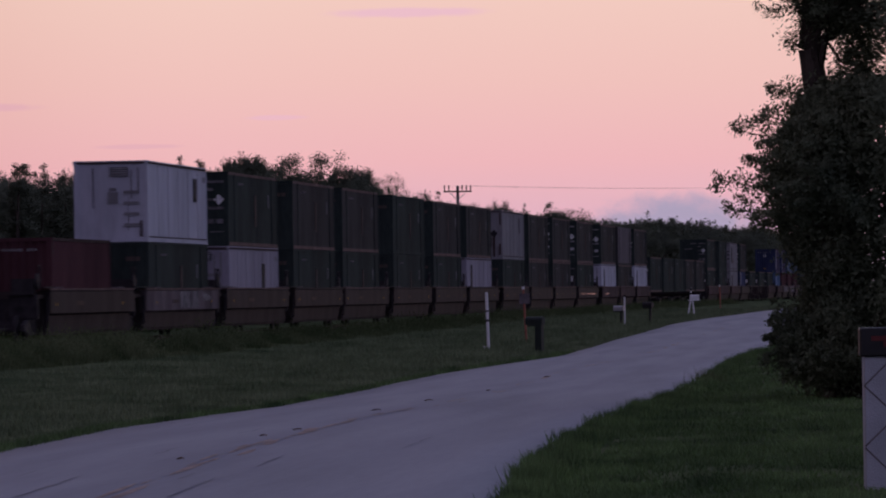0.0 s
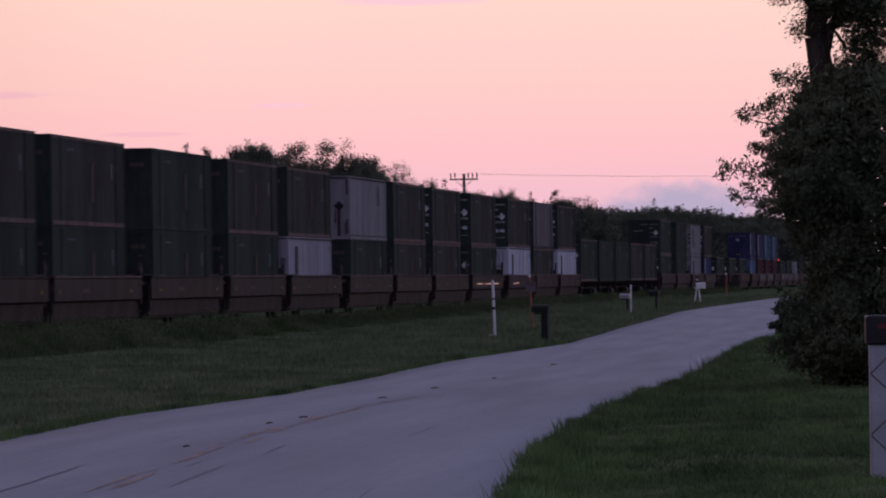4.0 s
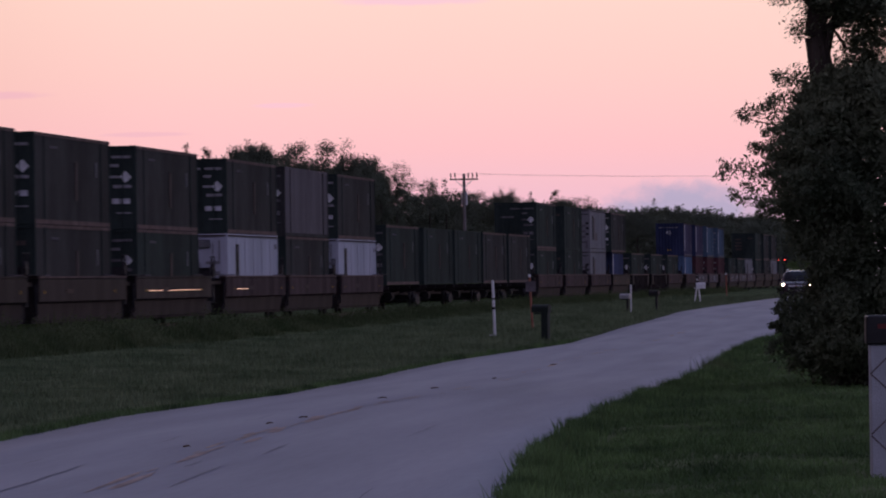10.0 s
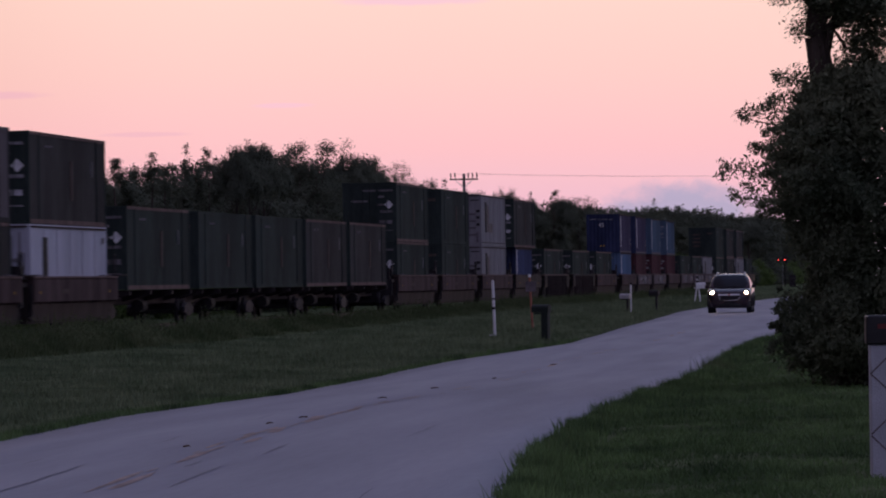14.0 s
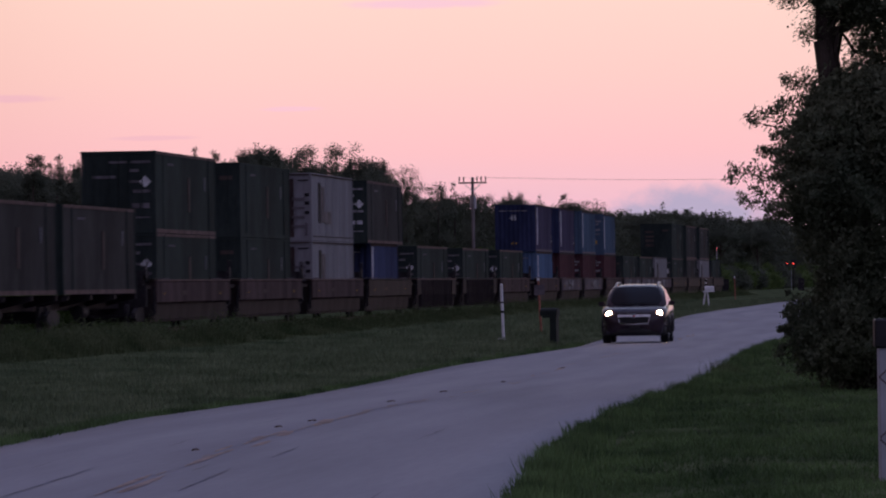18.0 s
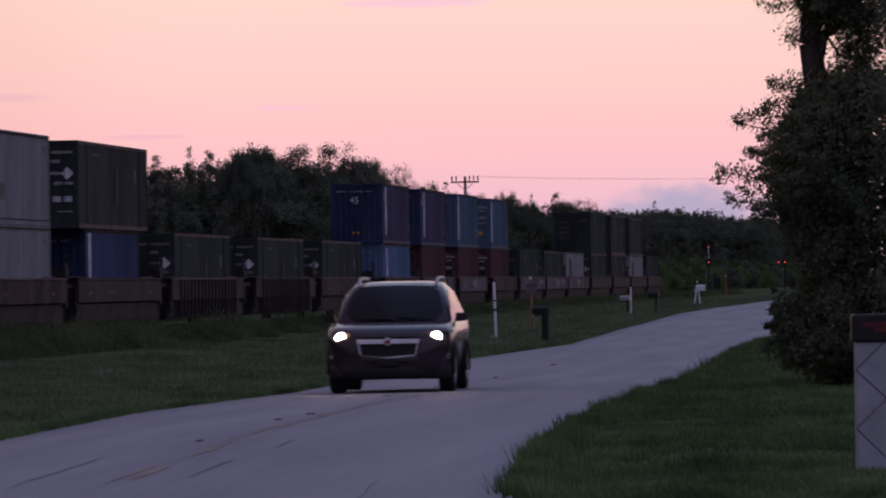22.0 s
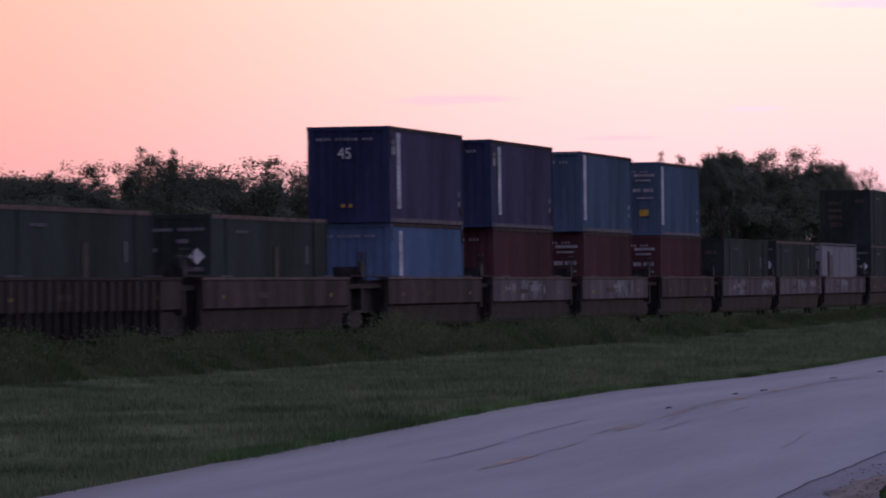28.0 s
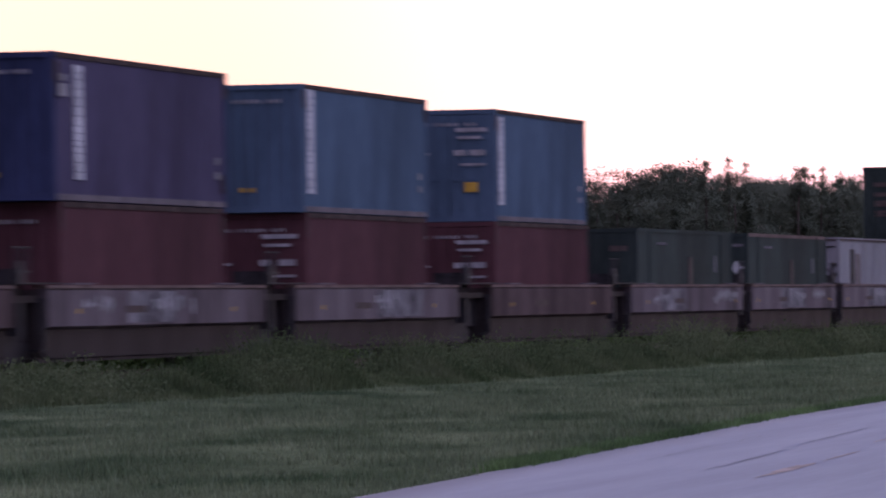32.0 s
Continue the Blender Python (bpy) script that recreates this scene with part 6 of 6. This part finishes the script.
        for y in (1.52, -1.5):
            bm = bmesh.new()
            ring = [[(sg * x, y + r * math.cos(a), 0.37 + r * math.sin(a)) for x, r in ((0.96, 0.40), (1.012, 0.40), (1.012, 0.455), (0.96, 0.455))] for a in np.linspace(-0.15, math.pi + 0.15, 16)]
            loft(bm, ring)
            bmesh.ops.recalc_face_normals(bm, faces=bm.faces)
            part("wheel_arch", bm, CARPLASTIC, body)
    # grille: a black mouth that narrows downwards, a bright bar over it, a thin bright lip under it, and an emblem
    def across(half, back, rows, n=13):
        bm = bmesh.new()
        loft(bm, [[(f * half * w, 2.60 - back * (abs(f) * half * w) ** 2 + d, z - dip * (1 - abs(f))) for w, z, d, dip in rows] for f in np.linspace(-1, 1, n)])
        bmesh.ops.recalc_face_normals(bm, faces=bm.faces)
        return bm

    gr = part("grille", across(0.46, 0.22, ((0.82, 0.60, -0.08, 0.03), (1.0, 0.78, -0.08, 0.0), (1.0, 0.78, 0.0, 0.0), (0.82, 0.60, 0.01, 0.03))), CARPLASTIC, ob, "black grille")
    for z in (0.65, 0.69, 0.73):
        part("grille_bar", across(0.42, 0.22, ((1.0, z, 0.0, 0.01), (1.0, z + 0.012, 0.0, 0.01), (1.0, z + 0.012, 0.014, 0.01), (1.0, z, 0.014, 0.01))), CARPLASTIC, gr)
    part("chrome_bar", across(0.49, 0.22, ((0.96, 0.78, -0.03, 0.0), (1.0, 0.85, -0.05, 0.0), (1.0, 0.845, 0.015, 0.0), (0.96, 0.785, 0.03, 0.0))), WHITE, gr, "bright bar across the grille")
    part("chrome_trim", across(0.42, 0.22, ((1.0, 0.585, -0.03, 0.035), (1.0, 0.61, -0.03, 0.035), (1.0, 0.61, 0.03, 0.035), (1.0, 0.585, 0.03, 0.035))), CHROME, gr, "thin bright lip under the grille")
    for sg in (-1, 1):
        part("chrome_trim", rods(((sg * 0.43, 2.585, 0.61), (sg * 0.465, 2.575, 0.79), 0.012), sides=6), CHROME, gr)
    part("emblem", rods(((0, 2.61, 0.815), (0, 2.645, 0.81), 0.062, 0.058), sides=18), CHROME, gr, "round bright emblem")
    part("emblem", bevelled(boxes((-0.034, 0.034, 2.64, 2.652, 0.782, 0.842)), 0.008, 1), REDMARK, gr, "small red emblem")
    part("registration_plate", boxes((-0.15, 0.15, 2.615, 2.63, 0.44, 0.52)), CARPLASTIC, ob)
    # wipers, a bonnet seam and washer line
    for x0, x1 in ((-0.62, -0.05), (0.02, 0.6)):
        part("wiper", rods(((x0, 1.285, 1.15), (x1, 1.24, 1.19), 0.011), sides=5), CARPLASTIC, ob)
    part("bonnet_edge", across(0.62, 0.12, ((1.0, 0.885, -0.12, 0.0), (1.0, 0.90, -0.13, 0.0), (1.0, 0.895, -0.085, 0.0), (1.0, 0.88, -0.08, 0.0))), CARPLASTIC, body)
    # bumper: a painted bulge over a black intake, bowed across the nose
    for nm, skin, z0, z1, y0 in (("front_bumper", CARPAINT, 0.47, 0.60, 2.62), ("lower_intake", CARPLASTIC, 0.25, 0.47, 2.60)):
        bm = bmesh.new()
        loft(bm, [[(x, y0 - 0.36 * (abs(x) / 0.94) ** 2.6 + d, z) for z, d in ((z0, -0.25), (z1, -0.25), (z1, -0.05), ((z0 + z1) / 2 + 0.03, 0.0), (z0 + 0.03, -0.01), (z0, -0.04))] for x in np.linspace(-0.94, 0.94, 15)])
        bmesh.ops.recalc_face_normals(bm, faces=bm.faces)
        part(nm, bm, skin, ob, smooth=True)
    part("underbody", boxes((-0.85, 0.85, -2.3, 2.2, 0.22, 0.36)), CARPLASTIC, ob)
    part("mirror_inside", boxes((-0.1, 0.1, 0.62, 0.66, 1.5, 1.57)), CARPLASTIC, ob)
    wheels = [wheel(ob, sx * 0.86, y) for sx in (-1, 1) for y in (1.52, -1.5)]
    tagged(ob, "dark plum sport utility car with lit headlamps on the lane", "car")
    return ob, wheels


build_posts()
pillar_mailbox()
utility_poles()
signals()
CAR, WHEELS = build_car()


def motions():
    times = (0, 0.1, 1, 4, 8, 12, 16, 20, 24, 28, 31, 31.9, 32)
    for ob, offset, z in TRAIN:
        walk(ob, [(t, rail_pose(START - SPEED * t + offset, z)) for t in times])
    # the car comes down the lane and passes
    way = CAR_WAY
    ts = [r[0] for r in way]
    rows = []
    for k in range(0, 321):
        t = k / 10
        x, y = np.interp(t, ts, [r[1] for r in way]), np.interp(t, ts, [r[2] for r in way])
        x2, y2 = np.interp(t + 0.3, ts, [r[1] for r in way]), np.interp(t + 0.3, ts, [r[2] for r in way])
        if t + 0.3 > ts[-1]:
            x2, y2 = x - 0.1, y - 2.0
        rows.append((t, pose(x, y, rise(y) + 0.05, 0, 0, math.degrees(math.atan2(-(x2 - x), y2 - y)))))
    walk(CAR, rows)
    ends = np.interp(np.arange(0, 961) / 30, ts, [r[2] for r in way])
    for w in WHEELS:
        p = w.matrix_basis.translation.copy()
        walk(w, [(k / 30, pose(p.x, p.y, p.z, -math.degrees((ends[0] - ends[k]) / 0.365))) for k in range(961)])


motions()
